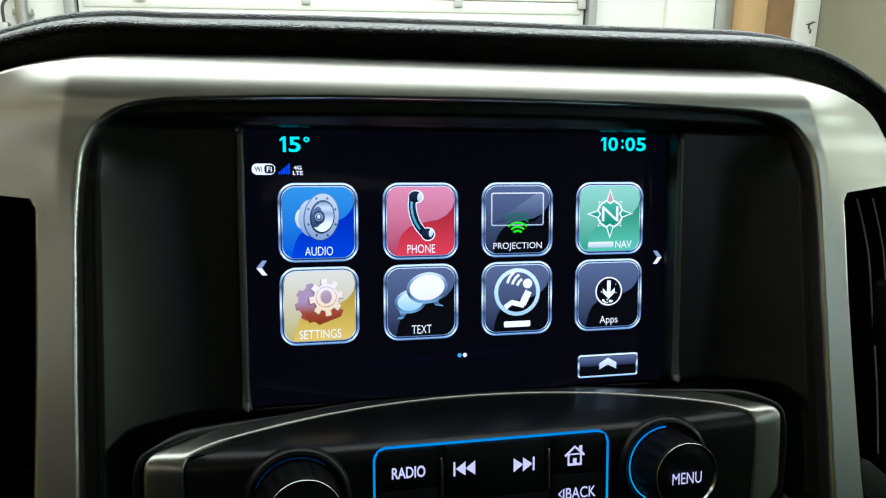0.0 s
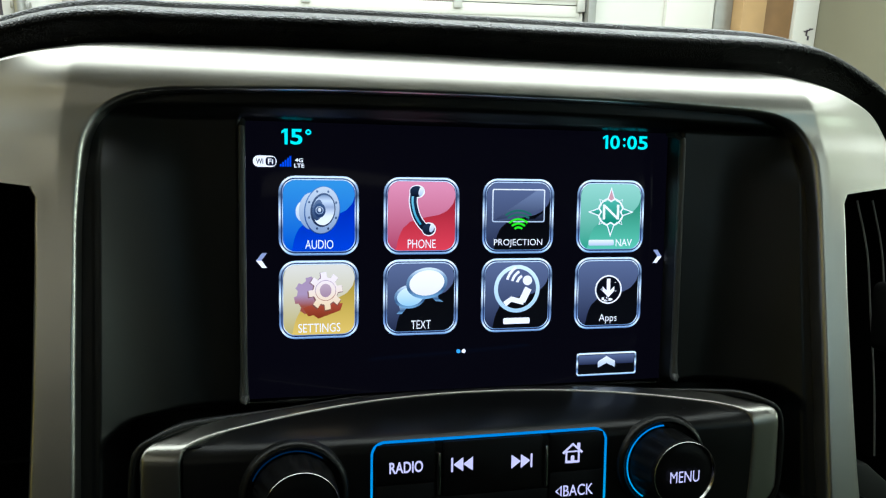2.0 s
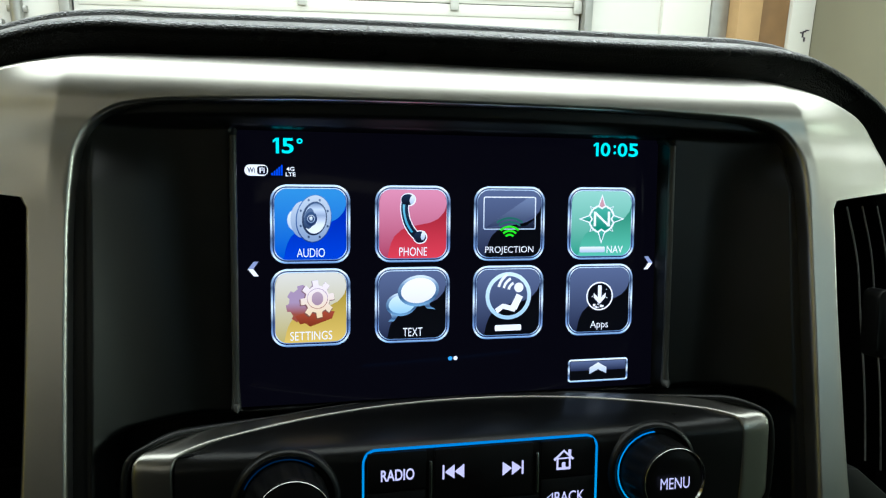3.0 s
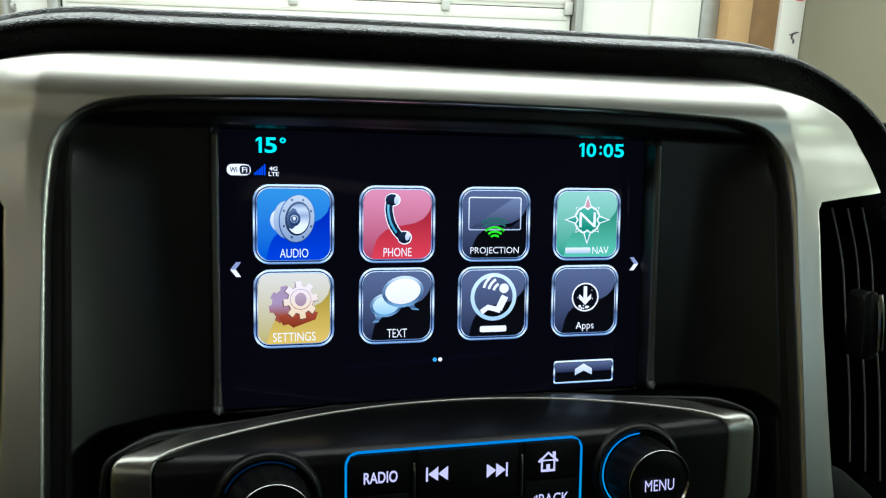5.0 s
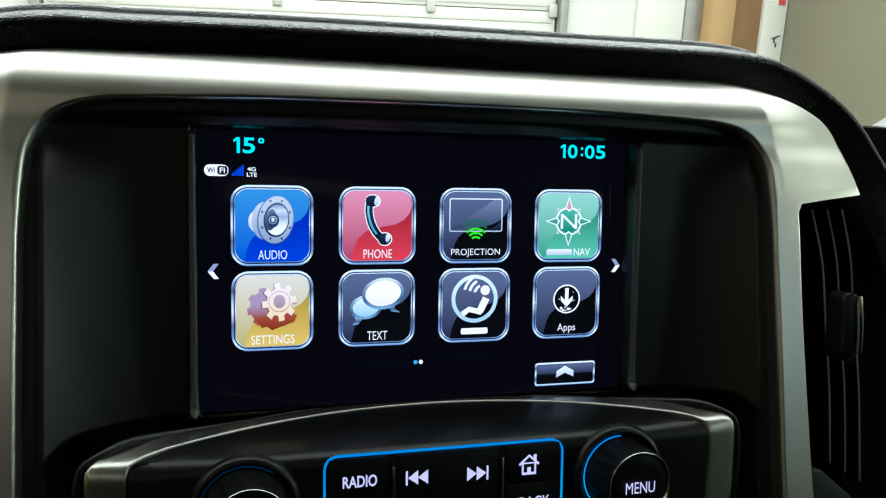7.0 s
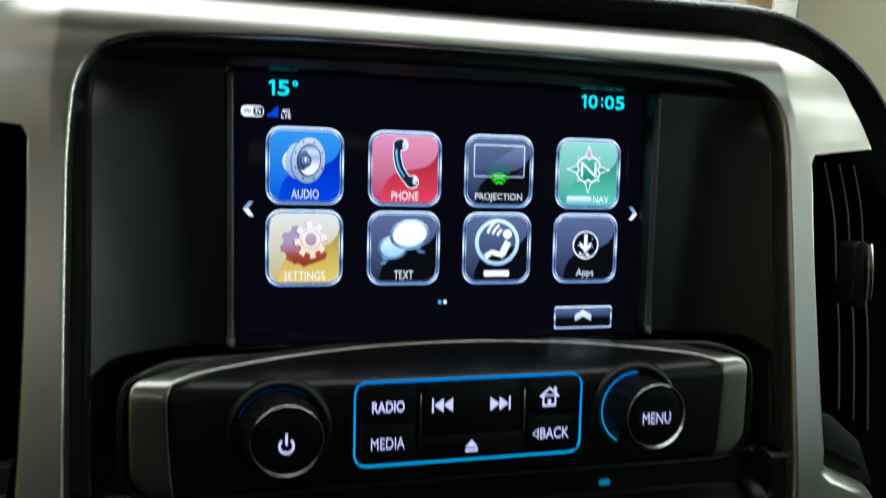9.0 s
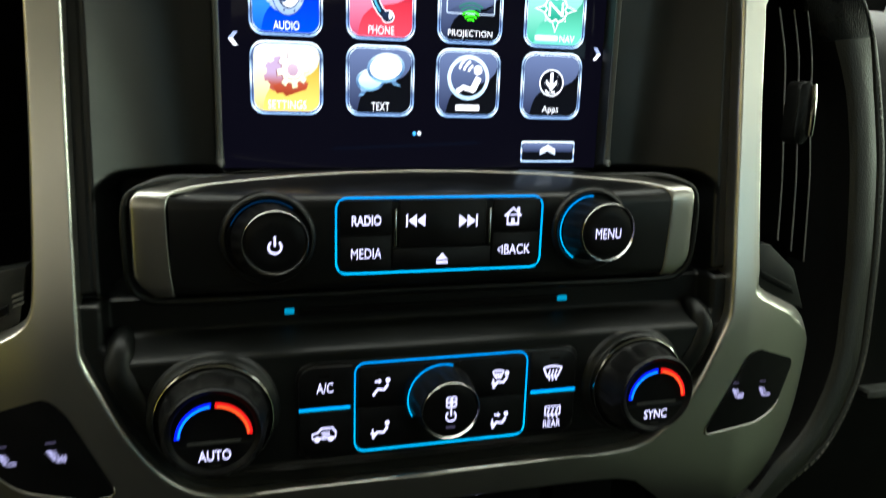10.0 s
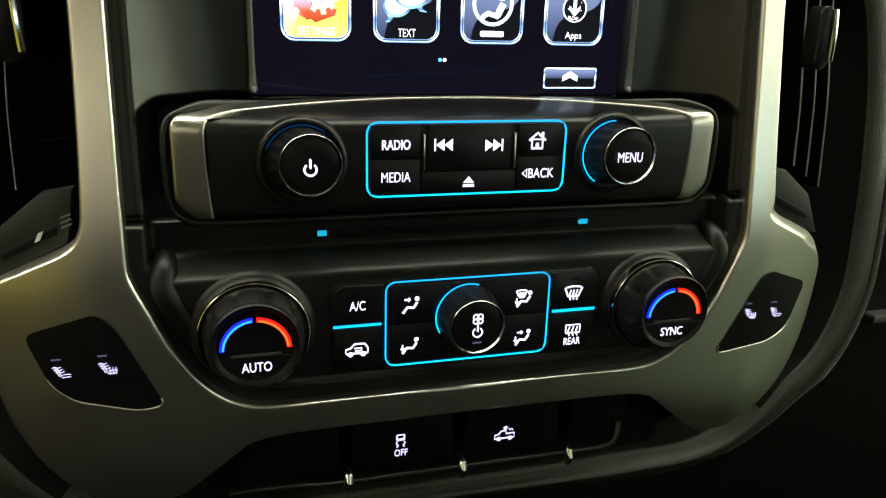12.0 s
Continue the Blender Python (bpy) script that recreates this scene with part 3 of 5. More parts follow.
def draw_phone(cx, cz, y, tile):
    cz += 1.0
    dark = glow("handset_dark", lin(10, 12, 26), lin(28, 46, 72))
    shine = glow("handset_shine", lin(60, 150, 185), lin(120, 190, 215))
    spine = [tuple(p) for p in curve_through([(cx - 3.2, cz + 8.2), (cx - 3.5, cz + 4.6), (cx - 2.5, cz - 0.1), (cx - 0.4, cz - 3.9), (cx + 2.0, cz - 6.3)], 8)]
    part("handset_outline", stroke(spine, 3.5, y, 0.05), WHITE, tile)
    part("handset_outline", flat(ellipse(cx - 2.0, cz + 8.6, 3.1, 2.6), y - 0.02), WHITE, tile)
    part("handset_outline", flat(ellipse(cx + 2.8, cz - 6.2, 2.9, 2.7), y - 0.02), WHITE, tile)
    part("handset_grip", stroke(spine, 2.8, y - 0.06, 0.05), dark, tile)
    part("handset_shine", stroke([(u - 0.3, v) for u, v in spine[4:26]], 0.8, y - 0.10, 0.05), shine, tile)
    part("handset_earpiece", flat(ellipse(cx - 2.2, cz + 8.6, 2.7, 2.2), y - 0.08), dark, tile)
    part("handset_mouthpiece", flat(ellipse(cx + 2.7, cz - 6.2, 2.5, 2.3), y - 0.08), dark, tile)
    part("handset_grille", flat(ellipse(cx - 0.4, cz + 8.7, 1.0, 1.9, turn=-15), y - 0.14), PALE, tile)
    part("handset_grille", flat(ellipse(cx + 4.0, cz - 5.6, 0.9, 1.8, turn=-12), y - 0.14), PALE, tile)


def draw_projection(cx, cz, y, tile):
    part("screen_outline", frame_ring(rrect(cx, cz + 4.3, 22.4, 13.4, 0.8, 3), rrect(cx, cz + 4.3, 21.5, 12.5, 0.5, 3), y, 0.05), PALE, tile)
    part("screen_sheen", flat([(cx - 10.6, cz - 1.9), (cx + 10.6, cz - 1.9), (cx + 10.6, cz + 1.6), (cx + 7.0, cz - 1.0)], y + 0.03), glow("screen_low", lin(22, 27, 44), lin(40, 48, 70)), tile)
    part("screen_sheen", flat([(cx - 10.4, cz - 1.6), (cx + 7.6, cz + 10.5), (cx + 10.7, cz + 10.5), (cx + 10.7, cz + 3.6), (cx + 4.0, cz + 0.6)], y + 0.02), glow("screen_sheen", lin(44, 53, 82), lin(112, 126, 160)), tile)
    green = glow("signal_green", lin(70, 215, 25))
    for k, r in enumerate((1.9, 3.5, 5.2)):
        part("signal_arc", arc_band(cx, cz - 6.8, r, r + 0.85, 46, 134, y - 0.05 - 0.01 * k, 0.05), green, tile)
    dim = glow("signal_dim", lin(40, 100, 90))
    for k, r in enumerate((6.9, 8.5)):
        part("signal_arc", arc_band(cx, cz - 6.6, r, r + 0.8, 52, 128, y - 0.06, 0.05), dim, tile)


def fan_fill(outline, cx, cz, front):
    bm = bmesh.new()
    mid = bm.verts.new((cx, front, cz))
    vs = [bm.verts.new((x, front, z)) for x, z in outline]
    for i in range(len(vs)):
        bm.faces.new((mid, vs[i], vs[(i + 1) % len(vs)]))
    return bm


def draw_compass(cx, cz, y, tile):
    z = cz + 1.9
    deep = glow("compass_deep", lin(25, 125, 100), lin(85, 175, 155))
    for k in range(4):
        a = 45 + 90 * k
        pts = [(cx + 7.6 * math.cos(radians(a)), z + 7.6 * math.sin(radians(a))), (cx + 5.0 * math.cos(radians(a + 16)), z + 5.0 * math.sin(radians(a + 16))), (cx + 5.0 * math.cos(radians(a - 16)), z + 5.0 * math.sin(radians(a - 16)))]
        part("compass_point", flat(pts, y), WHITE, tile)
        part("compass_facet", flat([(cx + (u - cx) * 0.92, z + (v - z) * 0.92) if k2 else (cx + (u - cx) * 0.93, z + (v - z) * 0.93) for k2, (u, v) in enumerate(pts)], y - 0.01), deep, tile)
    part("compass_ring", arc_band(cx, z, 5.3, 6.0, 0, 360, y - 0.03, 0.05, 48), WHITE, tile)
    for k in range(4):
        a = 90 * k
        c, s = math.cos(radians(a)), math.sin(radians(a))
        pts = [(cx + 10.4 * c, z + 10.4 * s), (cx + 5.2 * c - 1.8 * s, z + 5.2 * s + 1.8 * c), (cx + 4.0 * c, z + 4.0 * s), (cx + 5.2 * c + 1.8 * s, z + 5.2 * s - 1.8 * c)]
        part("compass_point", flat(pts, y - 0.06), WHITE, tile)
        inner = [(cx + 9.2 * c, z + 9.2 * s), (cx + 5.5 * c - 1.2 * s, z + 5.5 * s + 1.2 * c), (cx + 4.8 * c, z + 4.8 * s), (cx + 5.5 * c + 1.2 * s, z + 5.5 * s - 1.2 * c)]
        part("compass_facet", flat(inner, y - 0.12), deep if k != 1 else glow("compass_red", lin(200, 150, 160)), tile)
    part("compass_disc", flat(ellipse(cx, z, 5.0, 5.0), y - 0.02), deep, tile)
    part("compass_letter", lettering("N", cx, z, 7.4, 6.2, y - 0.2, 0.0), WHITE, tile)
    part("tile_mark", flat(rrect(cx - 4.0, cz - 10.9, 11.4, 2.4, 0.6, 3), y - 0.2), PALE, tile)
    part("tile_label", lettering("NAV", cx + 6.2, cz - 10.9, 7.4, 3.0, y - 0.25, 0.005), WHITE, tile)


def gear_outline(cx, cz, rx, rz, teeth, tooth=0.80, turn=0.0):
    pts = []
    for k in range(teeth):
        for f, r in ((-0.30, tooth), (-0.22, 1.0), (0.22, 1.0), (0.30, tooth)):
            a = radians(turn) + 2 * math.pi * (k + f) / teeth
            pts.append((cx + rx * r * math.cos(a), cz + rz * r * math.sin(a)))
    return pts


def draw_gear(cx, cz, y, tile):
    mauve = glow("gear_mauve", lin(150, 75, 60), lin(165, 140, 170), 1.0, 0.25, 0.55)
    rust = glow("gear_rust", lin(120, 45, 20), lin(165, 70, 50))
    pale = glow("gear_pale", lin(235, 205, 160), lin(240, 228, 238))
    part("gear_back", fan_fill(gear_outline(cx - 2.6, cz + 1.4, 7.0, 7.6, 8, 0.84, 12), cx - 2.6, cz + 1.4, y), mauve, tile)
    part("gear_side", flat([(cx - 6.2, cz - 3.2), (cx + 0.5, cz - 1.0), (cx + 9.0, cz - 1.6), (cx + 8.0, cz - 4.4), (cx - 0.4, cz - 7.4), (cx - 2.2, cz - 6.0), (cx - 4.2, cz - 6.4)], y - 0.04), rust, tile)
    part("gear_edge", fan_fill(gear_outline(cx + 2.2, cz + 3.0, 6.8, 7.7, 8, 0.73, 8), cx + 2.2, cz + 3.0, y - 0.07), glow("gear_edge", lin(120, 70, 50), lin(130, 105, 125)), tile)
    part("gear_front", fan_fill(gear_outline(cx + 2.4, cz + 3.3, 6.5, 7.4, 8, 0.72, 8), cx + 2.4, cz + 3.5, y - 0.10), pale, tile)
    part("gear_groove", arc_band(cx + 2.4, cz + 3.5, 3.8, 4.0, 0, 360, y - 0.14, 0.03), mauve, tile)
    part("gear_hub", flat(ellipse(cx + 2.4, cz + 3.5, 2.2, 2.6), y - 0.16), glow("gear_hub", lin(160, 130, 150), lin(185, 160, 175)), tile)


def draw_bubbles(cx, cz, y, tile):
    rim = glow_steps("bubble_rim", [(0.0, (120, 165, 205)), (0.3, (60, 90, 128)), (0.7, (120, 150, 182)), (1.0, (222, 234, 246))])
    back = glow("bubble_back", lin(150, 195, 225), lin(215, 232, 245))
    front = glow("bubble_front", lin(232, 226, 226), lin(248, 248, 252))
    part("bubble_tail", flat([(cx - 9.0, cz - 2.8), (cx - 5.6, cz - 3.8), (cx - 7.6, cz - 6.4), (cx - 9.8, cz - 6.4), (cx - 8.4, cz - 5.0)], y), rim, tile)
    part("bubble_rim", flat(ellipse(cx - 4.4, cz + 0.4, 6.4, 4.7, turn=8), y - 0.03), rim, tile)
    part("bubble_fill", flat(ellipse(cx - 4.4, cz + 0.4, 5.3, 3.7, turn=8), y - 0.08), back, tile)
    part("bubble_tail", flat([(cx + 3.4, cz + 1.0), (cx + 6.6, cz + 2.2), (cx + 7.0, cz - 0.6), (cx + 9.2, cz - 2.0), (cx + 5.8, cz - 1.6)], y - 0.09), rim, tile)
    part("bubble_rim", flat(ellipse(cx + 2.3, cz + 5.6, 8.4, 6.2, turn=8), y - 0.12), rim, tile)
    part("bubble_fill", flat(ellipse(cx + 2.3, cz + 5.7, 7.1, 5.0, turn=8), y - 0.18), front, tile)


def draw_assist(cx, cz, y, tile):
    z = cz + 2.6
    part("ring_sign", arc_band(cx, z, 8.2, 9.8, 0, 360, y, 0.05, 56), glow("ring_pale", lin(165, 198, 228), lin(218, 236, 248)), tile)
    part("dot_sign", flat(ellipse(cx + 4.4, z + 3.4, 2.0, 2.0, 24), y - 0.05), WHITE, tile)
    part("bent_sign", stroke([(cx + 4.9, z + 0.2), (cx + 2.2, z - 5.2)], 3.0, y - 0.05, 0.05), WHITE, tile)
    part("bent_sign", stroke([(cx + 3.0, z - 5.6), (cx - 2.4, z - 4.2), (cx - 5.2, z - 6.2)], 2.2, y - 0.08, 0.05), WHITE, tile)
    for k, r in enumerate((3.6, 5.8, 8.0)):
        part("wave_sign", arc_band(cx + 4.0, z + 1.6, r, r + 1.1, 118 + 2 * k, 165, y - 0.05 - 0.01 * k, 0.05), WHITE, tile)
    part("tile_mark", flat(rrect(cx, cz - 10.6, 11.4, 2.5, 0.6, 3), y - 0.1), WHITE, tile)


def draw_apps(cx, cz, y, tile):
    z = cz + 1.5
    part("app_disc", flat(ellipse(cx, z, 6.0, 6.0), y), glow("app_disc", lin(4, 6, 16)), tile)
    part("app_ring", arc_band(cx, z, 5.5, 6.1, 0, 360, y - 0.05, 0.05, 48), WHITE, tile)
    part("app_arrow", flat([(cx - 0.8, z + 4.6), (cx + 0.8, z + 4.6), (cx + 0.8, z - 0.4), (cx + 2.7, z + 1.4), (cx + 2.7, z - 0.6), (cx, z - 3.3), (cx - 2.7, z - 0.6), (cx - 2.7, z + 1.4), (cx - 0.8, z - 0.4)], y - 0.06), WHITE, tile)
    rng = random.Random(7)
    bm = bmesh.new()
    for i in range(26):
        u = rng.uniform(-4.4, 4.4)
        v = rng.uniform(-4.9, -3.2) if i < 14 else rng.uniform(-2.5, 3.2)
        s = rng.uniform(0.5, 1.1) if i < 14 else rng.uniform(0.25, 0.45)
        if abs(u) < 2.6 and v > -3.4:
            continue
        if math.hypot(u, v) < 5.2:
            add(bm, plate(rrect(cx + u, z + v, s, s, 0.05, 1), y - 0.04 - 0.002 * i, 0.01))
    part("app_dots", bm, WHITE, tile)


COLS, ROWS_Z = (-60.5, -20.6, 19.4, 59.9), (17.2, -15.0)
app_tile(COLS[0], ROWS_Z[0], BLUE_TILE, "AUDIO", 10.6, 3.4, draw_speaker)
app_tile(COLS[1], ROWS_Z[0], RED_TILE, "PHONE", 11.2, 3.4, draw_phone)
app_tile(COLS[2], ROWS_Z[0], DARK_TILE, "PROJECTION", 20.6, 3.4, draw_projection)
app_tile(COLS[3], ROWS_Z[0], GREEN_TILE, "", 1, 1, draw_compass)
app_tile(COLS[0], ROWS_Z[1], GOLD_TILE, "SETTINGS", 16.0, 3.4, draw_gear)
app_tile(COLS[1], ROWS_Z[1], DARK_TILE, "TEXT", 8.0, 3.4, draw_bubbles)
app_tile(COLS[2], ROWS_Z[1], DARK_TILE, "", 1, 1, draw_assist)
app_tile(COLS[3], ROWS_Z[1], DARK_TILE, "Apps", 8.2, 4.0, draw_apps)

DIGIT = glow("cyan_digit", lin(40, 225, 235))


def readout(name, signs, z, h):
    """Broad digits set one by one; the one gets a short flag."""
    bm = bmesh.new()
    for sign, x, w in signs:
        tall, up = {"°": (0.36, 0.32), ":": (0.68, 0.0)}.get(sign, (1.0, 0.0))
        add(bm, lettering(sign, x, z + up * h, w, tall * h, -0.1, 0.02))
        if sign == "1":
            add(bm, plate([(x - w * 0.5, z + h * 0.5), (x - w * 0.5 - 1.1, z + h * 0.34), (x - w * 0.5 - 1.1, z + h * 0.18), (x - w * 0.5 + 0.1, z + h * 0.32)], -0.1, 0.02))
    part(name, bm, DIGIT, display)


readout("temperature", (("1", -72.7, 1.15), ("5", -68.9, 4.4), ("°", -64.5, 2.3)), 46.8, 5.8)
readout("clock_readout", (("1", 57.2, 1.15), ("0", 60.9, 4.4), (":", 65.1, 1.1), ("0", 68.6, 4.4), ("5", 73.6, 4.4)), 48.0, 5.6)
badge = part("network_badge", plate(rrect(-80.5, 37.5, 8.6, 4.2, 2.0), -0.1, 0.1), WHITE, display)
part("badge_half", plate(rrect(-78.4, 37.5, 3.6, 3.2, 1.0), -0.15, 0.05), glow("badge_dark", lin(8, 10, 25)), badge)
part("badge_text", lettering("Wi", -82.4, 37.5, 2.7, 2.0, -0.16, 0.02), glow("badge_grey", lin(30, 32, 45)), badge)
part("badge_text", lettering("Fi", -78.4, 37.5, 1.9, 2.0, -0.2, 0.02), WHITE, badge)
for k in range(5):
    h = 1.0 + 0.75 * k
    part("signal_bar", plate(rrect(-74.7 + 0.88 * k, 35.6 + h / 2, 0.66, h, 0.1, 1), -0.1, 0.1), glow("signal_blue", lin(20, 70, 215)), display)
part("network_text", lettering("4G", -68.0, 38.1, 3.0, 1.5, -0.1, 0.02), WHITE, display)
part("network_text", lettering("LTE", -67.9, 36.1, 3.7, 1.5, -0.1, 0.02), WHITE, display)
part("page_dot", plate(ellipse(-4.9, -37.4, 0.85, 0.85, 16), -0.1, 0.1), glow("dot_blue", lin(70, 160, 235)), display)
part("page_dot", plate(ellipse(-2.7, -37.4, 0.85, 0.85, 16), -0.1, 0.1), WHITE, display)
for s, cx in ((-1, -82.0), (1, 82.2)):
    part("page_arrow", plate([(cx + s * 2.0, 0.3), (cx - s * 0.2, 3.1), (cx - s * 2.0, 3.1), (cx, 0.3)], -0.1, 0.1), glow("arrow_top", lin(140, 150, 190)), display)
    part("page_arrow", plate([(cx + s * 2.0, 0.3), (cx, 0.3), (cx - s * 2.0, -2.5), (cx - s * 0.2, -2.5)], -0.1, 0.1), WHITE, display)
button = part("menu_button", plate(rrect(60.2, -45.3, 27.4, 9.8, 1.3), -0.1, 0.1), DARK_TILE[0], display)
part("button_border", frame_ring(rrect(60.2, -45.3, 27.4, 9.8, 1.3), rrect(60.2, -45.3, 26.0, 8.4, 0.7), -0.2, 0.1), EDGE, button)
part("button_gloss", plate(rrect(60.2, -43.4, 25.4, 4.0, 0.3), -0.15, 0.05), DARK_TILE[1], button)
part("button_arrow", plate([(56.2, -44.2), (60.1, -42.0), (64.0, -44.2), (64.0, -46.9), (60.1, -45.0), (56.2, -46.9)], -0.25, 0.05), PALE, button)

# ---- radio ----
RADIO_Y = -36.5
radio = thing("radio", (0, -20, -76), "black radio control panel with lit legends and silver ends", "car radio")


def pod_row(x):
    yb, zt = float(ledge_back(x)), float(pod_top(x))
    front = RADIO_Y + 1.6 * max(0.0, abs(x) / 118.0) ** 6
    yb = max(yb, front + 1.0)
    zt -= 1.6 * float(smoothstep(92, 101, np.array(abs(x))))
    return [(x, 0.0, -97.5), (x, front + 4.0, -98.0), (x, front + 1.2, -97.4), (x, front + 0.2, -95.8), (x, front, -93.5), (x, front, -80), (x, front, -64.5), (x, front + 0.25, -62.3),
            (x, front + 1.3, -60.2), (x, front + 0.12 * (yb - front) + 2.0, -59.0 + 0.12 * (zt + 59)), (x, front + 0.5 * (yb - front) + 0.5, -59 + 0.6 * (zt + 59)), (x, yb, zt), (x, yb + 0.8, zt - 1.0), (x, yb + 6, zt - 3)]


part("faceplate", loft([pod_row(x) for x in np.linspace(-107.6, 107.6, 75)]), FACE, radio, smooth=50)


def band_edges():
    """Inner and outer edge of the silver band and the way that its face looks: up the right end cap, over its corner and along the top to the middle."""
    f = RADIO_Y + 0.8
    run = [((105.4, f + 6, -98.8), (113.5, f + 7, -98.8), (0, -0.3, -0.95)), ((105.4, f + 1.0, -98.4), (113.5, f + 1.6, -98.4), (0, -0.7, -0.7))]
    for z in np.linspace(-97.4, -64.0, 10):
        xc, xd = 107.4 - 1.6 * float(np.clip((-68 - z) / 29, 0, 1)) ** 2, 120.3 - 7.0 * float(np.clip((-88 - z) / 9.6, 0, 1)) ** 2
        run.append(((xc, f - 0.3, z), (xd, f + 0.5, z), (0, -1, 0)))
    run += [((107.3, f - 0.2, -62.6), (120.2, f + 0.6, -62.0), (0, -0.96, 0.28)), ((107.0, f + 0.3, -60.7), (119.9, f + 1.0, -59.6), (0, -0.78, 0.62)), ((106.4, f + 1.2, -59.0), (119.0, f + 2.0, -57.8), (0, -0.5, 0.87)),
            ((105.0, f + 2.4, -57.9), (117.2, f + 4.5, -56.6), (0, -0.25, 0.97)), ((102.8, -31.6, -57.1), (114.0, f + 9, -55.5), (0, -0.18, 0.98)), ((99.6, -29.8, -56.5), (108.4, -23.8, -54.9), (0, -0.18, 0.98))]
    for x in np.linspace(96, 0, 33):
        yb, zt = float(ledge_back(x)), float(pod_top(x))
        run.append(((x, yb, zt + 0.4), (x + 8 * (x / 96) ** 4, yb + float(strip_deep(x)), zt + 1.5 + 0.9 * (x / 96) ** 2), (0, -0.28, 0.96)))
    return run


def band_row(inner, outer, way, side):
    c, d, n = Vector(inner), Vector(outer), Vector(way).normalized()
    u = (d - c).normalized()
    row = [c - n * 2.2, c - n * 0.55, c + u * 0.3 - n * 0.12, c + u * 0.8] + [c.lerp(d, f) for f in (0.2, 0.35, 0.5, 0.65)] + [d - u * 1.5, d - u * 0.5 - n * 0.3, d - n * 1.3, d - n * 9]
    return [(p.x * side - 1.0 * float(smoothstep(70, 100, np.array(abs(p.x)))), p.y, p.z) for p in row]


BAND = band_edges()
part("silver_band", loft([band_row(*e, 1) for e in BAND] + [band_row(*e, -1) for e in BAND[-2::-1]]), DARK_SILVER, radio, "satin silver band along the top and both ends", smooth=55)


def bezel_path():
    """The rolled rim round the radio, from its lower left corner upwards and round."""
    half = [(0, -28, -101.5, 2.0), (60, -29, -101.5, 2.0), (108, -30, -101.2, 1.8), (117.6, -30.5, -99, 1.5), (122.2, -31.5, -93, 1.3), (123.2, -32, -80, 1.3), (123.2, -32, -68, 1.3), (121.6, -31.5, -59.8, 1.3), (116.6, -30.5, -56.2, 1.3)]
    top = [(x, float(ledge_back(x) + strip_deep(x)) + 2.4 + 0.01 * abs(x), float(pod_top(x)) + 0.4 + 3.0 * float(smoothstep(70, 118, np.array(float(x)))), 0.7 + 1.0 * float(smoothstep(60, 112, np.array(float(x))))) for x in (108, 98, 86, 72, 55, 35, 15, 0)]
    half = [tuple(p) for p in curve_through(half + top, 4)]
    loop = half + [(-x, y, z, r) for x, y, z, r in half[-2:0:-1]]
    return [(x - 0.8 * float(smoothstep(70, 100, np.array(abs(x)))), y, z, r) for x, y, z, r in loop]


RIM = bezel_path()
part("bezel_rim", tube([p[:3] for p in RIM], [float(p[3]) for p in RIM], 10, closed=True), SHELL, radio, "rolled black rim")


def light_loop(cx, cz, w, h, r, front, parent, wide=0.75):
    n = 10
    return part("light_frame", frame_ring(rrect(cx, cz, w, h, r, n), rrect(cx, cz, w - 2 * wide, h - 2 * wide, r - wide, n), front, 0.8), CYAN, parent, "lit cyan outline")


light_loop(-1.0, -75.8, 89.0, 31.8, 5.0, RADIO_Y - 0.35, radio)


def key(x0, x1, z0, z1, front, parent, name="key", round_corner=-1):
    """A key with softened corners; round_corner (0 upper right, then anticlockwise) takes a large radius."""
    outline = []
    for k, (x, z, a0) in enumerate(((x1, z1, 0), (x0, z1, 90), (x0, z0, 180), (x1, z0, 270))):
        r = 6.0 if k == round_corner else 0.7
        cx, cz = x - r if x == x1 else x + r, z - r if z == z1 else z + r
        n = 6 if k == round_corner else 2
        outline += [(cx + r * math.cos(radians(a0 + 90 * i / n)), cz + r * math.sin(radians(a0 + 90 * i / n))) for i in range(n + 1)]
    return part(name, plate(outline, front, 2.0, 0.35), KEY, parent)


yk = RADIO_Y - 0.9
k1 = key(-43.8, -22.6, -75.2, -61.2, yk, radio)
part("legend", lettering("RADIO", -33.0, -69.4, 12.0, 4.2, yk - 0.1, 0.02), ICON, k1)
k2 = key(-43.8, -22.6, -90.2, -75.6, yk, radio)
part("legend", lettering("MEDIA", -33.0, -83.0, 12.4, 4.2, yk - 0.1, 0.0), ICON, k2)
k3 = key(-19.6, 17.6, -80.8, -61.2, yk, radio)


def skip_sign(cx, cz, way, parent, front):
    bm = plate([(cx + way * 3.6, cz), (cx, cz + 2.6), (cx, cz - 2.6)], front, 0.1)
    add(bm, plate([(cx, cz), (cx - way * 3.6, cz + 2.6), (cx - way * 3.6, cz - 2.6)], front, 0.1))
    add(bm, plate(rrect(cx + way * 4.1, cz, 0.7, 5.2, 0.1, 1), front, 0.1))
    part("legend", bm, ICON, parent)


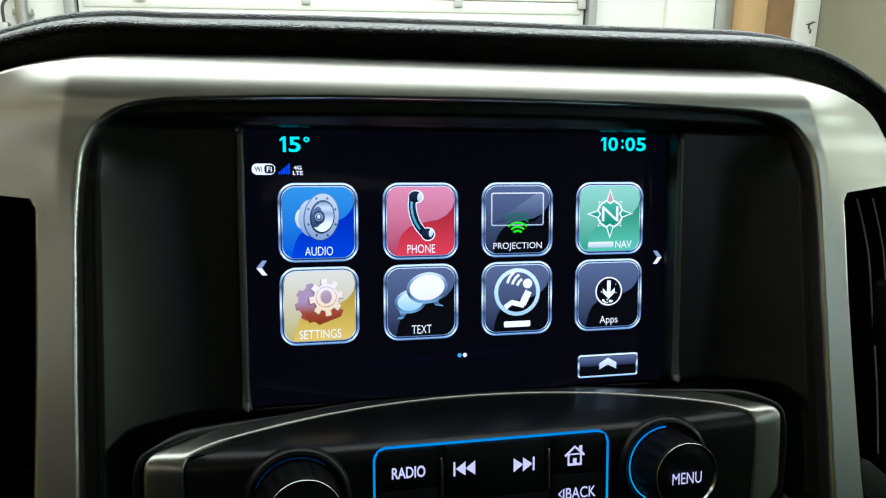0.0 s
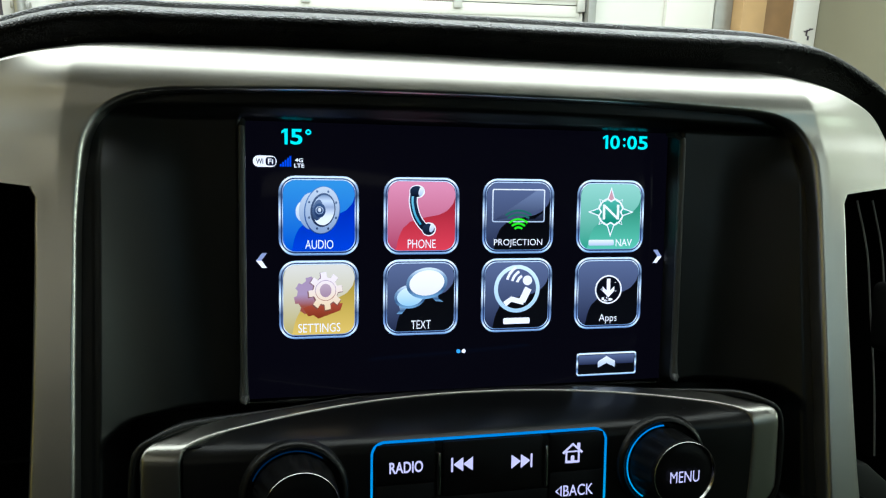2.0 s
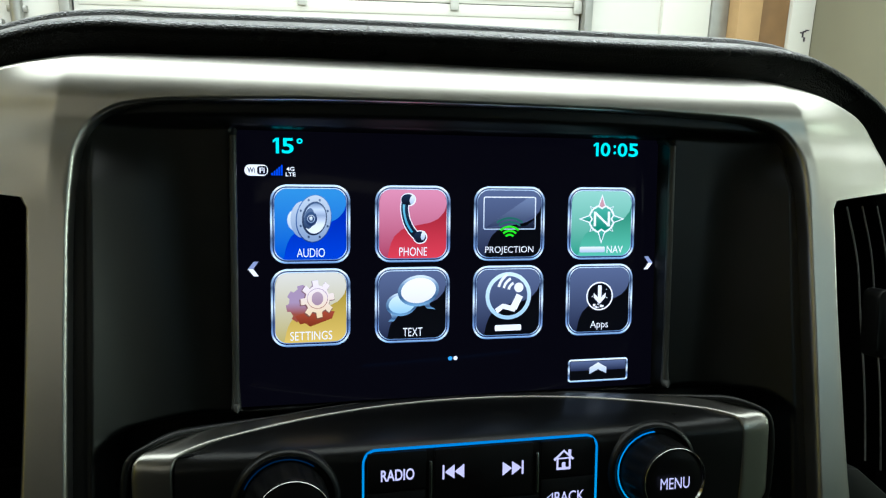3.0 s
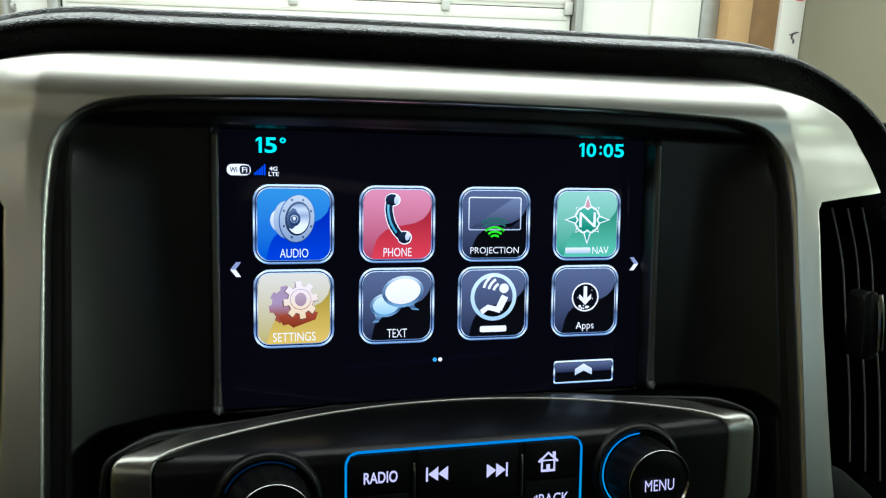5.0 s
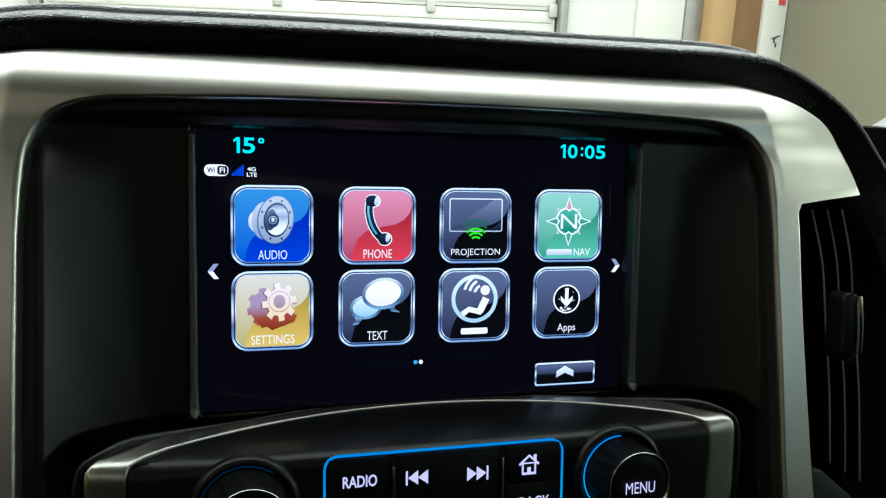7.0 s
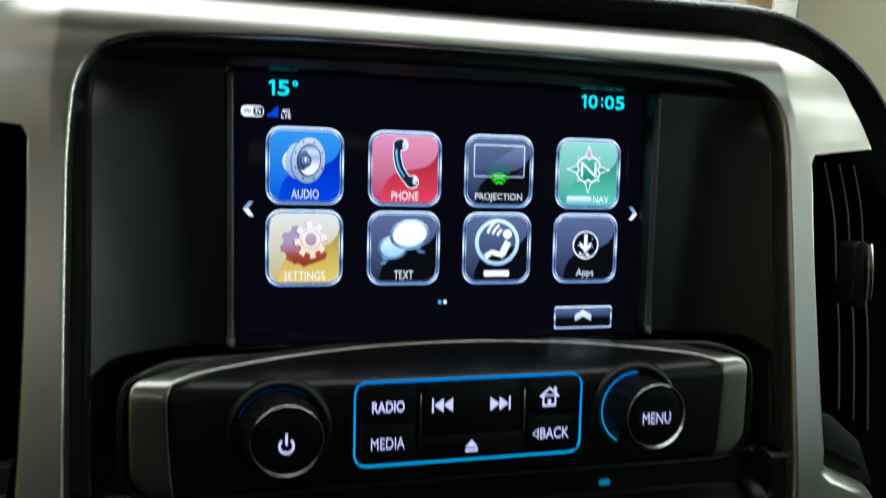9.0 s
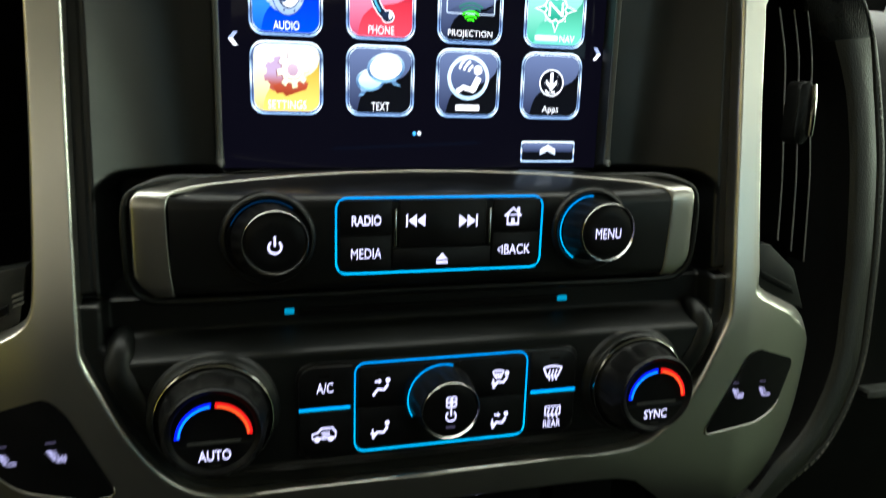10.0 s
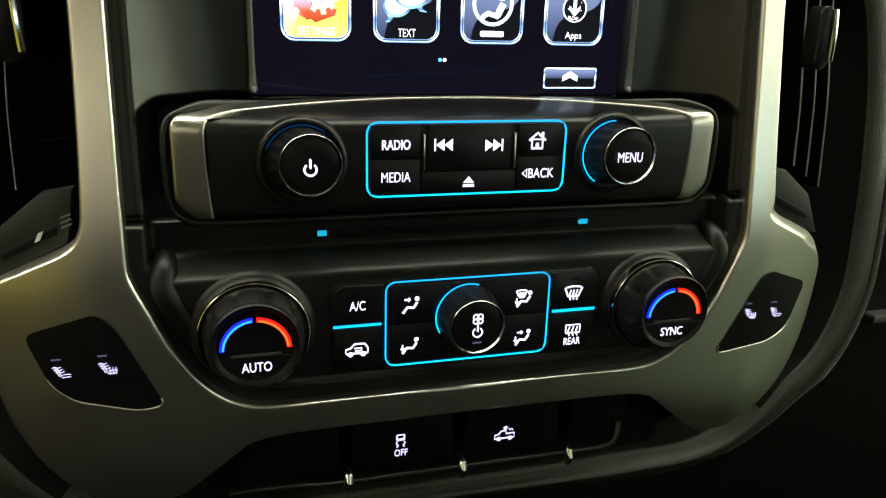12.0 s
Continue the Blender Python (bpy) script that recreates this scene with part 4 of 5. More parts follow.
skip_sign(-12.3, -69.8, -1, k3, yk - 0.1)
skip_sign(9.4, -70.3, 1, k3, yk - 0.1)
k4 = key(-22.2, 20.2, -90.2, -81.2, yk, radio)
part("legend", plate([(-3.6, -86.4), (1.4, -86.4), (-1.1, -83.6)], yk - 0.1, 0.1), ICON, k4)
part("legend", plate(rrect(-1.1, -87.6, 5.0, 1.1, 0.1, 1), yk - 0.1, 0.1), ICON, k4)
k5 = key(20.6, 41.8, -75.2, -61.2, yk, radio)
hx, hz = 29.6, -68.9
part("legend", stroke([(hx - 3.8, hz + 0.2), (hx, hz + 3.6), (hx + 3.8, hz + 0.2)], 0.9, yk - 0.12, 0.1), ICON, k5)
part("legend", frame_ring(rrect(hx, hz - 1.3, 5.6, 4.6, 0.2, 1), rrect(hx, hz - 1.1, 4.2, 3.2, 0.2, 1), yk - 0.1, 0.1), ICON, k5)
part("legend", plate(rrect(hx, hz - 2.1, 1.4, 2.6, 0.1, 1), yk - 0.14, 0.1), ICON, k5)
part("legend", plate(rrect(hx + 2.3, hz + 2.8, 1.2, 2.2, 0.1, 1), yk - 0.13, 0.1), ICON, k5)
k6 = key(20.6, 41.8, -90.2, -75.6, yk, radio)
part("legend", lettering("BACK", 32.2, -83.0, 11.9, 4.3, yk - 0.1, 0.006), ICON, k6)
part("legend", stroke([(25.4, -81.2), (23.4, -83.0), (25.4, -84.8)], 0.7, yk - 0.1, 0.1, closed=True), ICON, k6)
for x in (-21.2, 19.2):
    part("chrome_divider", plate(rrect(x, -72.8, 1.3, 15.6, 0.4, 2), yk - 0.5, 2.0, 0.3), DARK_CHROME, radio, "narrow chrome divider")


def ribbed(r0, y0, r1, y1, cx0, cz0, ribs=16, n=128, depth=0.8, shift=(0.0, 0.0)):
    rows = []
    for f in np.linspace(0, 1, 5):
        r, y = r0 + (r1 - r0) * f, y0 + (y1 - y0) * f
        k = 0.0 if f in (0.0, 1.0) else depth
        cx, cz = cx0 + shift[0] * (1 - f), cz0 + shift[1] * (1 - f)
        rows.append([(cx + (r - k * (0.5 + 0.5 * math.cos(ribs * 2 * math.pi * i / n))) * math.cos(2 * math.pi * i / n), y,
                      cz + (r - k * (0.5 + 0.5 * math.cos(ribs * 2 * math.pi * i / n))) * math.sin(2 * math.pi * i / n)) for i in range(n)])
    return loft(rows, ring=True)


def rotary(name, cx, cz, base_y, base_r, body_r, face_r, face_y, parent, label, ribs=16, shift=(0.0, 0.0), collar=True):
    """A turning knob: collar on the panel, ribbed body, chrome ring round a dark face."""
    knob = part(name, ribbed(body_r, base_y - 1.2, face_r + 1.3, face_y + 1.2, cx, cz, ribs, shift=shift), KNOB, parent, label)
    if collar:
        part("collar", lathe([(base_r + 1.2, base_y + 0.6), (base_r + 0.8, base_y - 0.3), (base_r + 0.4, base_y - 1.3), (base_r - 0.4, base_y - 2.0), (base_r - 1.1, base_y - 2.1), (base_r - 1.7, base_y - 1.6), (base_r - 2.0, base_y - 0.6), (body_r - 1, base_y - 0.5)], cx + shift[0], cz + shift[1]), FACE, knob)
    part("rim", lathe([(face_r + 1.35, face_y + 1.4), (face_r + 1.3, face_y + 0.1), (face_r + 1.0, face_y - 0.32)], cx, cz), KNOB, knob)
    part("chrome_ring", lathe([(face_r + 1.0, face_y - 0.32), (face_r + 0.9, face_y - 0.45), (face_r + 0.7, face_y - 0.42), (face_r + 0.35, face_y + 0.1), (face_r, face_y + 0.7)], cx, cz), DARK_CHROME, knob, "thin chrome ring")
    part("face", lathe([(face_r + 0.2, face_y + 0.6), (face_r - 0.6, face_y + 0.15), (face_r * 0.6, face_y), (0.0, face_y - 0.05)], cx, cz), KEY, knob)
    return knob


power = rotary("power_knob", -69.9, -73.6, RADIO_Y, 17.6, 14.2, 11.0, -55.0, radio, "round black power knob with chrome ring", shift=(-1.5, -2.2))
part("legend", arc_band(-70.1, -75.2, 1.9, 2.7, 128, 412, -55.4, 0.2), ICON, power)
part("legend", plate(rrect(-70.1, -72.9, 0.85, 3.8, 0.3, 2), -55.4, 0.2), ICON, power)
menu = rotary("menu_knob", 65.6, -73.2, RADIO_Y, 17.6, 13.8, 11.2, -54.5, radio, "round black menu knob with chrome ring", shift=(0.8, -2.0))
part("legend", lettering("MENU", 65.1, -73.6, 11.6, 4.2, -55.6, 0.0), ICON, menu)
part("light_arc", arc_band(66.4, -75.2, 14.45, 14.95, 90, 238, RADIO_Y - 1.4, 0.2, 40), CYAN, menu, "lit cyan arc")
part("light_arc", arc_band(-71.4, -75.8, 14.85, 15.25, 52, 158, RADIO_Y - 1.4, 0.2, 40), glow("dim_cyan", lin(0, 27, 54)), power, "dim blue arc")

# ---- disc slot ----
slot = thing("disc_slot", (0, -24, -109), "narrow dark disc slot with two blue marker lights", "disc slot")
part("slot_mouth", plate(rrect(-0.5, -110.0, 117, 3.0, 1.2, 3), -26.4, 2.0, 0.4), GAP, slot)
part("slot_lip", tube([(x, -26.6, -108.2) for x in np.linspace(-59, 58, 12)], 0.45, 6), FACE, slot)
part("marker_light", plate(rrect(-62.9, -109.1, 4.0, 2.3, 0.4, 2), -26.6, 1.5, 0.3), MARKER, slot, "small lit blue marker")
part("marker_light", plate(rrect(60.2, -109.6, 5.0, 2.3, 0.4, 2), -26.6, 1.5, 0.3), MARKER, slot, "small lit blue marker")

# ---- climate controls ----
CLIM_Y = -42.5
climate = thing("climate_control", (0, -38, -145), "black climate control panel with lit legends and three knobs", "climate control")
part("faceplate", plate(rrect(0, -147.4, 124, 41.6, 6, 6), CLIM_Y, 4.0, 0.6), FACE, climate)
for s in (-1, 1):
    ridge = [tuple(p) for p in curve_through([(s * 114.5, -35.5, -152), (s * 119, -36.8, -143.5), (s * 124, -37.6, -134), (s * 127.6, -37.8, -125.5), (s * 127.4, -36.0, -119.5), (s * 127.0, -32.0, -116.0), (s * 126.5, -25.5, -114.5)], 5)]
    part("panel_ridge", tube(ridge, [float(np.interp(i / (len(ridge) - 1), [0, 0.1, 0.4, 0.7, 0.9, 1.0], [3.0, 5.6, 5.8, 5.0, 4.2, 3.0])) for i in range(len(ridge))], 20), BAY, climate, "rounded black ridge at the panel corner")
light_loop(-0.2, -147.3, 76.6, 39.8, 4.8, CLIM_Y - 0.5, climate, 0.58)
part("light_line", plate(rrect(-50.6, -146.3, 21.0, 1.0, 0.2, 1), CLIM_Y - 0.7, 0.6), CYAN, climate, "lit cyan line")
part("light_line", plate(rrect(50.8, -147.2, 21.4, 1.2, 0.2, 1), CLIM_Y - 0.7, 0.6), CYAN, climate, "lit cyan line")
yc = CLIM_Y - 1.0
ka = key(-61.0, -39.2, -145.4, -128.0, yc, climate, round_corner=1)
kb = key(-61.0, -39.2, -166.4, -147.2, yc, climate, round_corner=2)
kc = key(-37.0, -1.2, -146.8, -129.0, yc, climate)
kd = key(-37.0, -1.2, -165.6, -147.3, yc, climate)
ke = key(-0.8, 36.6, -146.8, -129.0, yc, climate)
kf = key(-0.8, 36.6, -165.6, -147.3, yc, climate)
kg = key(38.8, 61.0, -146.2, -128.0, yc, climate, round_corner=0)
kh = key(38.8, 61.0, -166.4, -148.2, yc, climate, round_corner=3)
for k, x, z in ((ka, -51, -132), (kb, -51, -151.5), (kc, -27, -132), (ke, 25, -132), (kg, 50.4, -131.6), (kh, 50.4, -151.6)):
    part("lamp_window", plate(rrect(x, z, 4.6, 1.0, 0.2, 1), yc - 0.05, 0.1), GAP, k)
part("legend", lettering("A/C", -50.6, -137.0, 6.8, 4.3, yc - 0.1, 0.005), ICON, ka)
part("key", plate(rrect(-1.4, -130.6, 16.0, 2.4, 0.5, 2), yc - 0.25, 1.0, 0.25), KEY, climate)
# recirculation sign: a car's outline with a bent arrow
cx, cz = -51.0, -157.4
part("legend", stroke([(cx - 4.8, cz - 1.6), (cx - 4.8, cz + 0.4), (cx - 2.6, cz + 1.0), (cx - 1.0, cz + 2.8), (cx + 3.4, cz + 2.8), (cx + 4.8, cz + 0.8), (cx + 4.8, cz - 1.6)], 0.8, yc - 0.1, 0.1, closed=True), ICON, kb)
part("legend", stroke([(cx - 1.2, cz + 0.8), (cx + 2.2, cz + 0.8), (cx + 2.2, cz - 0.4), (cx - 0.8, cz - 0.4)], 0.6, yc - 0.12, 0.1), ICON, kb)
for dx in (-2.8, 2.8):
    part("legend", plate(ellipse(cx + dx, cz - 2.0, 1.2, 1.2, 14), yc - 0.14, 0.1), ICON, kb)


def seat_air_sign(cx, cz, parent, front, arrow_high, arrow_low, screen=False):
    """A dot over a bent bar, with arrows for the air."""
    k = 0.84

    def at(points):
        return [(cx + k * u, cz + k * v) for u, v in points]

    part("legend", plate(ellipse(cx + k * 3.4, cz + k * 3.3, 1.05, 1.05, 16), front, 0.1), ICON, parent)
    part("legend", stroke(at([(3.6, 1.4), (1.6, -1.6), (-1.6, -1.2), (-4.0, -4.4)]), 1.15, front - 0.02, 0.1), ICON, parent)
    if arrow_high:
        part("legend", plate(at([(-3.2, 2.5), (-1.2, 2.5), (-1.2, 1.6), (0.4, 3.0), (-1.2, 4.4), (-1.2, 3.5), (-3.2, 3.5)]), front, 0.1), ICON, parent)
    if arrow_low:
        part("legend", plate(at([(-4.4, 0.6), (-3.6, 0.6), (-3.6, -1.4), (-2.6, -1.4), (-4.0, -3.1), (-5.4, -1.4), (-4.4, -1.4)]), front, 0.1), ICON, parent)
    if screen:
        windscreen_sign(cx - 1.2, cz + 2.5, 0.5, parent, front)


def windscreen_sign(cx, cz, k, parent, front):
    top = [(cx + k * u, cz + k * (3.6 - 0.035 * u * u)) for u in np.linspace(-5.0, 5.0, 11)]
    low = [(cx + k * u, cz + k * (-1.9 - 0.05 * u * u)) for u in np.linspace(2.8, -2.8, 7)]
    part("legend", stroke(top + low, 0.85 * (0.6 + 0.4 * k), front, 0.1, closed=True), ICON, parent)
    for u in (-1.9, 0.0, 1.9):
        wave = [(cx + k * (u + 0.35 * math.sin(v * 1.3)), cz + k * v) for v in np.linspace(-4.2, 1.6, 9)]
        part("legend", stroke(wave, 0.7 * (0.6 + 0.4 * k), front - 0.03, 0.1), ICON, parent)


seat_air_sign(-27.4, -138.4, kc, yc - 0.1, True, False)
seat_air_sign(-27.4, -157.6, kd, yc - 0.1, False, True)
seat_air_sign(25.4, -139.6, ke, yc - 0.1, False, True, True)
seat_air_sign(25.8, -158.6, kf, yc - 0.1, True, True)
windscreen_sign(49.8, -138.4, 0.86, kg, yc - 0.1)
part("legend", frame_ring(rrect(51.0, -156.6, 7.8, 4.6, 0.6, 3), rrect(51.0, -156.6, 6.6, 3.4, 0.4, 3), yc - 0.1, 0.1), ICON, kh)
for u in (-2.0, 0.0, 2.0):
    part("legend", stroke([(51.0 + u + 0.35 * math.sin(v * 1.3), -156.6 + v) for v in np.linspace(-3.6, 1.2, 8)], 0.65, yc - 0.13, 0.1), ICON, kh)
part("legend", lettering("REAR", 51.0, -162.8, 8.4, 3.6, yc - 0.1, 0.005), ICON, kh)

fan = rotary("fan_knob", -1.4, -144.8, CLIM_Y - 1, 15.6, 14.3, 11.2, -58.5, climate, "round black fan knob with chrome ring", 12, collar=False)
part("light_arc", arc_band(-1.4, -144.8, 14.5, 15.05, 72, 210, CLIM_Y - 2.6, 0.25, 40), CYAN, fan, "lit cyan arc")
for k in range(4):
    a = radians(45 + 90 * k)
    part("legend", arc_band(-1.4 + 1.35 * math.cos(a), -140.9 + 1.35 * math.sin(a), 0.85, 1.45, 0, 360, -58.95 - 0.01 * k, 0.1, 20), ICON, fan)
part("legend", arc_band(-1.4, -147.1, 1.75, 2.4, 122, 418, -58.95, 0.1), ICON, fan)
part("legend", plate(rrect(-1.4, -145.2, 0.7, 3.4, 0.2, 1), -58.98, 0.1), ICON, fan)
part("lamp_window", plate(rrect(-1.4, -151.9, 4.0, 0.9, 0.2, 1), -58.8, 0.1), ICON_DIM, fan)

PALE_BLUE_LED, ORANGE_LED = glow("pale_blue_scale", lin(28, 125, 250)), glow("orange_scale", lin(242, 80, 30))
BLUE_LED, RED_LED = glow("blue_scale", lin(10, 22, 225)), glow("red_scale", lin(205, 16, 18))


def temperature_knob(cx, cz, words, ww, label):
    base = cz - 2.4
    knob = part("temperature_knob", loft([[(x, y, z + (2.4 if y < -60 else 0.0)) for x, y, z in row] for row in (
        [(cx + (r - 0.8 * (i % 9 in (0, 1)) * inner) * math.cos(2 * math.pi * i / 90), y, base + (r - 0.8 * (i % 9 in (0, 1)) * inner) * math.sin(2 * math.pi * i / 90)) for i in range(90)]
        for r, y, inner in ((21.9, CLIM_Y - 5.0, 0), (20.6, CLIM_Y - 6.0, 0), (20.0, CLIM_Y - 7.5, 1), (19.0, -59.0, 1), (17.6, -63.0, 0)))], ring=True), KNOB, climate, label)
    part("collar", lathe([(25.6, CLIM_Y + 0.8), (24.8, CLIM_Y - 0.6), (24.0, CLIM_Y - 1.3), (23.3, CLIM_Y - 1.6), (22.6, CLIM_Y - 2.6)], cx, base), BAY, knob)
    part("chrome_ring", lathe([(22.75, CLIM_Y - 2.4), (22.7, CLIM_Y - 5.5), (22.5, CLIM_Y - 6.1), (22.15, CLIM_Y - 6.3), (21.85, CLIM_Y - 6.1), (21.7, CLIM_Y - 5.4)], cx, base, 72), CHROME, knob, "thin chrome ring")
    part("face", lathe([(17.6, -62.6), (17.3, -64.2), (16.8, -64.8), (15.9, -64.5), (14.9, -63.6), (9, -63.4), (0, -63.4)], cx, cz), KEY, knob)
    cold = part("scale_cold", arc_band(cx, cz - 2.2, 11.9, 13.8, 93, 178, -64.0, 0.3, 30), BLUE_LED, knob, "lit blue arc")
    part("scale_core", arc_band(cx, cz - 2.2, 12.0, 12.8, 95, 176, -64.1, 0.3, 30), PALE_BLUE_LED, cold, "paler blue core")
    hot = part("scale_hot", arc_band(cx, cz - 2.2, 11.9, 13.8, 2, 87, -64.0, 0.3, 30), RED_LED, knob, "lit red arc")
    part("scale_core", arc_band(cx, cz - 2.2, 12.0, 12.8, 4, 84, -64.1, 0.3, 30), ORANGE_LED, hot, "orange core")
    lower = [(cx + 14.7 * math.cos(a), cz + 14.7 * math.sin(a)) for a in np.linspace(radians(180 + 19.5), radians(360 - 19.5), 30)]
    button = part("push_button", plate(lower, -63.7, 0.6, 0.25), KEY, knob)
    part("light_bar", plate(rrect(cx, cz - 4.0, 19.0, 0.9, 0.2, 1), -64.1, 0.4), LIP, button, "narrow grey bar")
    part("legend", lettering(words, cx, cz - 9.3, ww, 4.1, -63.9, 0.008), ICON, knob)
    part("lamp_window", plate(rrect(cx, cz - 13.6, 4.2, 0.8, 0.2, 1), -63.9, 0.2), GREY_PLASTIC, knob)


temperature_knob(-93.7, -141.9, "AUTO", 11.6, "large black temperature knob marked AUTO")
temperature_knob(90.4, -143.4, "SYNC", 11.2, "large black temperature knob marked SYNC")

# ---- heated seat switches ----


def seat_switch(outline, signs, label):
    ob = thing("seat_switch", (sum(p[0] for p in outline) / len(outline), -32, sum(p[1] for p in outline) / len(outline)), label, "switch panel", group="heated seat switches")
    smooth_edge = []
    n = len(outline)
    for i in range(n):
        a, p, b = (Vector(outline[j % n]) for j in (i - 1, i, i + 1))
        r = min(5.0, (a - p).length * 0.4, (b - p).length * 0.4)
        u, v = p + (a - p).normalized() * r, p + (b - p).normalized() * r
        for t in np.linspace(0, 1, 6):
            smooth_edge.append(tuple((1 - t) ** 2 * u + 2 * t * (1 - t) * p + t * t * v))
    body = part("switch_face", drape(smooth_edge, -0.6, lambda x, z: float(trim_depth(x, z))), KEY, ob)
    mid = sum(p[1] for p in outline) / n
    low = [i for i, (x, z) in enumerate(smooth_edge) if z < mid]
    first = next(i for i in low if (i - 1) % len(smooth_edge) not in low)
    lip = [smooth_edge[(first + k) % len(smooth_edge)] for k in range(len(low))]
    part("bezel_lip", tube([(x, float(trim_depth(x, z)) - 0.4, z) for x, z in lip], [0.15] + [0.55] * (len(lip) - 2) + [0.15], 8), DARK_SILVER, ob, "raised silver lip")
    for x, z, full in signs:
        y = float(trim_depth(x, z)) - 1.3

        def at(*points):
            return [(x + 0.8 * u, z + 0.8 * v) for u, v in points]

        part("lamp_window", plate(rrect(x - 1, z + 5.4, 3.6, 0.7, 0.2, 1), y, 0.2), ICON_DIM, body)
        part("legend", stroke(at((-2.6, 3.2), (-1.4, 2.6), (0.4, -2.2), (-0.6, -2.4)), 0.32, y, 0.2, closed=True), ICON_SMALL, body)
        for d in (0.0, 1.3, 2.6):
            part("legend", stroke(at((-3.6 + 0.5 * d, 2.4 - d), (-2.2 + 0.5 * d, 2.9 - d), (-0.8 + 0.5 * d, 2.3 - d), (0.6 + 0.5 * d, 2.8 - d)), 0.30, y - 0.05, 0.2), ICON_SMALL, body)
        part("legend", stroke(at((0.4, -3.0), (4.4, -2.8), (5.2, -1.4), (1.4, -1.4)), 0.32, y - 0.1, 0.2, closed=True), ICON_SMALL, body)
        if full:
            for d in (1.4, 2.8, 4.2):
                part("legend", stroke(at((d, -3.6), (d + 0.5, -2.2), (d, -1.0), (d + 0.5, 0.4)), 0.30, y - 0.12, 0.2), ICON_SMALL, body)
    return ob


SEAT_EDGE = [(181, -141), (153, -132), (146.5, -139), (130.5, -174.5), (140, -176), (165, -169.5), (173, -163)]
seat_switch([(-x, z) for x, z in SEAT_EDGE], [(-168.4, -156.2, False), (-151.2, -155.0, True)], "black heated seat switch panel set in silver trim")
seat_switch([(131, -178), (152.4, -138.2), (159, -135.6), (185.5, -145), (175.5, -168.5), (164, -174)], [(147.4, -156.8, True), (164.0, -158.0, False)], "black heated seat switch panel set in silver trim")

# ---- lower switch bank ----
bank = thing("switch_bank", (0, -20, -215), "dark row of dash switches with chrome clips", "switch panel")
part("bank_back", plate(rrect(0, -217, 236, 50, 10, 5), -20.0, 6.0), GAP, bank)
for k, (x0, x1) in enumerate(((-104, -57.5), (-51.5, -2.0), (4.0, 54.0), (60.0, 92.0))):
    sw = part("switch_key", plate(rrect((x0 + x1) / 2, -212.5, x1 - x0, 27, 2.5, 3), -31.0, 9.0, 1.0), BANK_KEY, bank)
    if k == 1:
        cx, cz = -28.2, -211.8
        part("legend", frame_ring(rrect(cx, cz + 0.6, 4.4, 3.4, 0.8, 3), rrect(cx, cz + 0.9, 2.8, 1.6, 0.4, 3), -31.2, 0.2), ICON_SMALL, sw)
        for s in (-1, 1):
            part("legend", stroke([(cx + s * 1.6, cz - 1.4), (cx + s * 2.2, cz - 2.6), (cx + s * 1.2, cz - 3.6), (cx + s * 1.9, cz - 4.6)], 0.7, -31.2, 0.2), ICON_SMALL, sw)
        part("legend", lettering("OFF", cx + 0.2, cz - 7.6, 6.6, 3.8, -31.2, 0.02), ICON_SMALL, sw)
    if k == 2:
        cx, cz = 24.8, -217.2
        part("legend", stroke([(cx - 5.2, cz - 1.6), (cx - 5.0, cz + 0.4), (cx - 3.0, cz + 0.8), (cx - 1.8, cz + 2.4), (cx + 0.8, cz + 2.4), (cx + 0.8, cz + 0.8), (cx + 5.2, cz + 0.8), (cx + 5.2, cz - 1.6)], 0.8, -31.2, 0.2, closed=True), ICON_SMALL, sw)
        for d in (-3.0, 3.0):
            part("legend", plate(ellipse(cx + d, cz - 1.8, 1.2, 1.2, 14), -31.3, 0.2), ICON_SMALL, sw)
        part("legend", plate(ellipse(cx + 0.4, cz + 4.0, 1.2, 0.9, 14, 30), -31.2, 0.2), ICON_SMALL, sw)
        for d in (0.0, 1.2):
            part("legend", stroke([(cx + 2.2 + d, cz + 3.6), (cx + 3.2 + d, cz + 2.4)], 0.6, -31.2, 0.2), ICON_SMALL, sw)
lip = [(-108, -32, -229), (-84, -35, -227.2)] + [(x, -36, -228.4) for x in (-60, -30, 0, 30, 60)] + [(76, -36, -228.2), (83, -35.5, -226.5), (86, -34, -222), (87, -32, -217)]
part("lower_lip", tube([tuple(p) for p in curve_through(lip, 4)], 1.5, 10), FACE, bank, "thin dark lower lip")
for x, z in ((-54.4, -226.4), (1.2, -227.8), (57.6, -229.2)):
    part("chrome_clip", tube([(x, -33.5, z - 5.0), (x, -37.4, z - 3.6), (x, -38.6, z), (x, -37.6, z + 2.6), (x, -34.5, z + 4.4)], [1.2, 2.2, 2.4, 2.2, 1.2], 14), CHROME, bank, "small chrome clip")

# ---- air vents ----


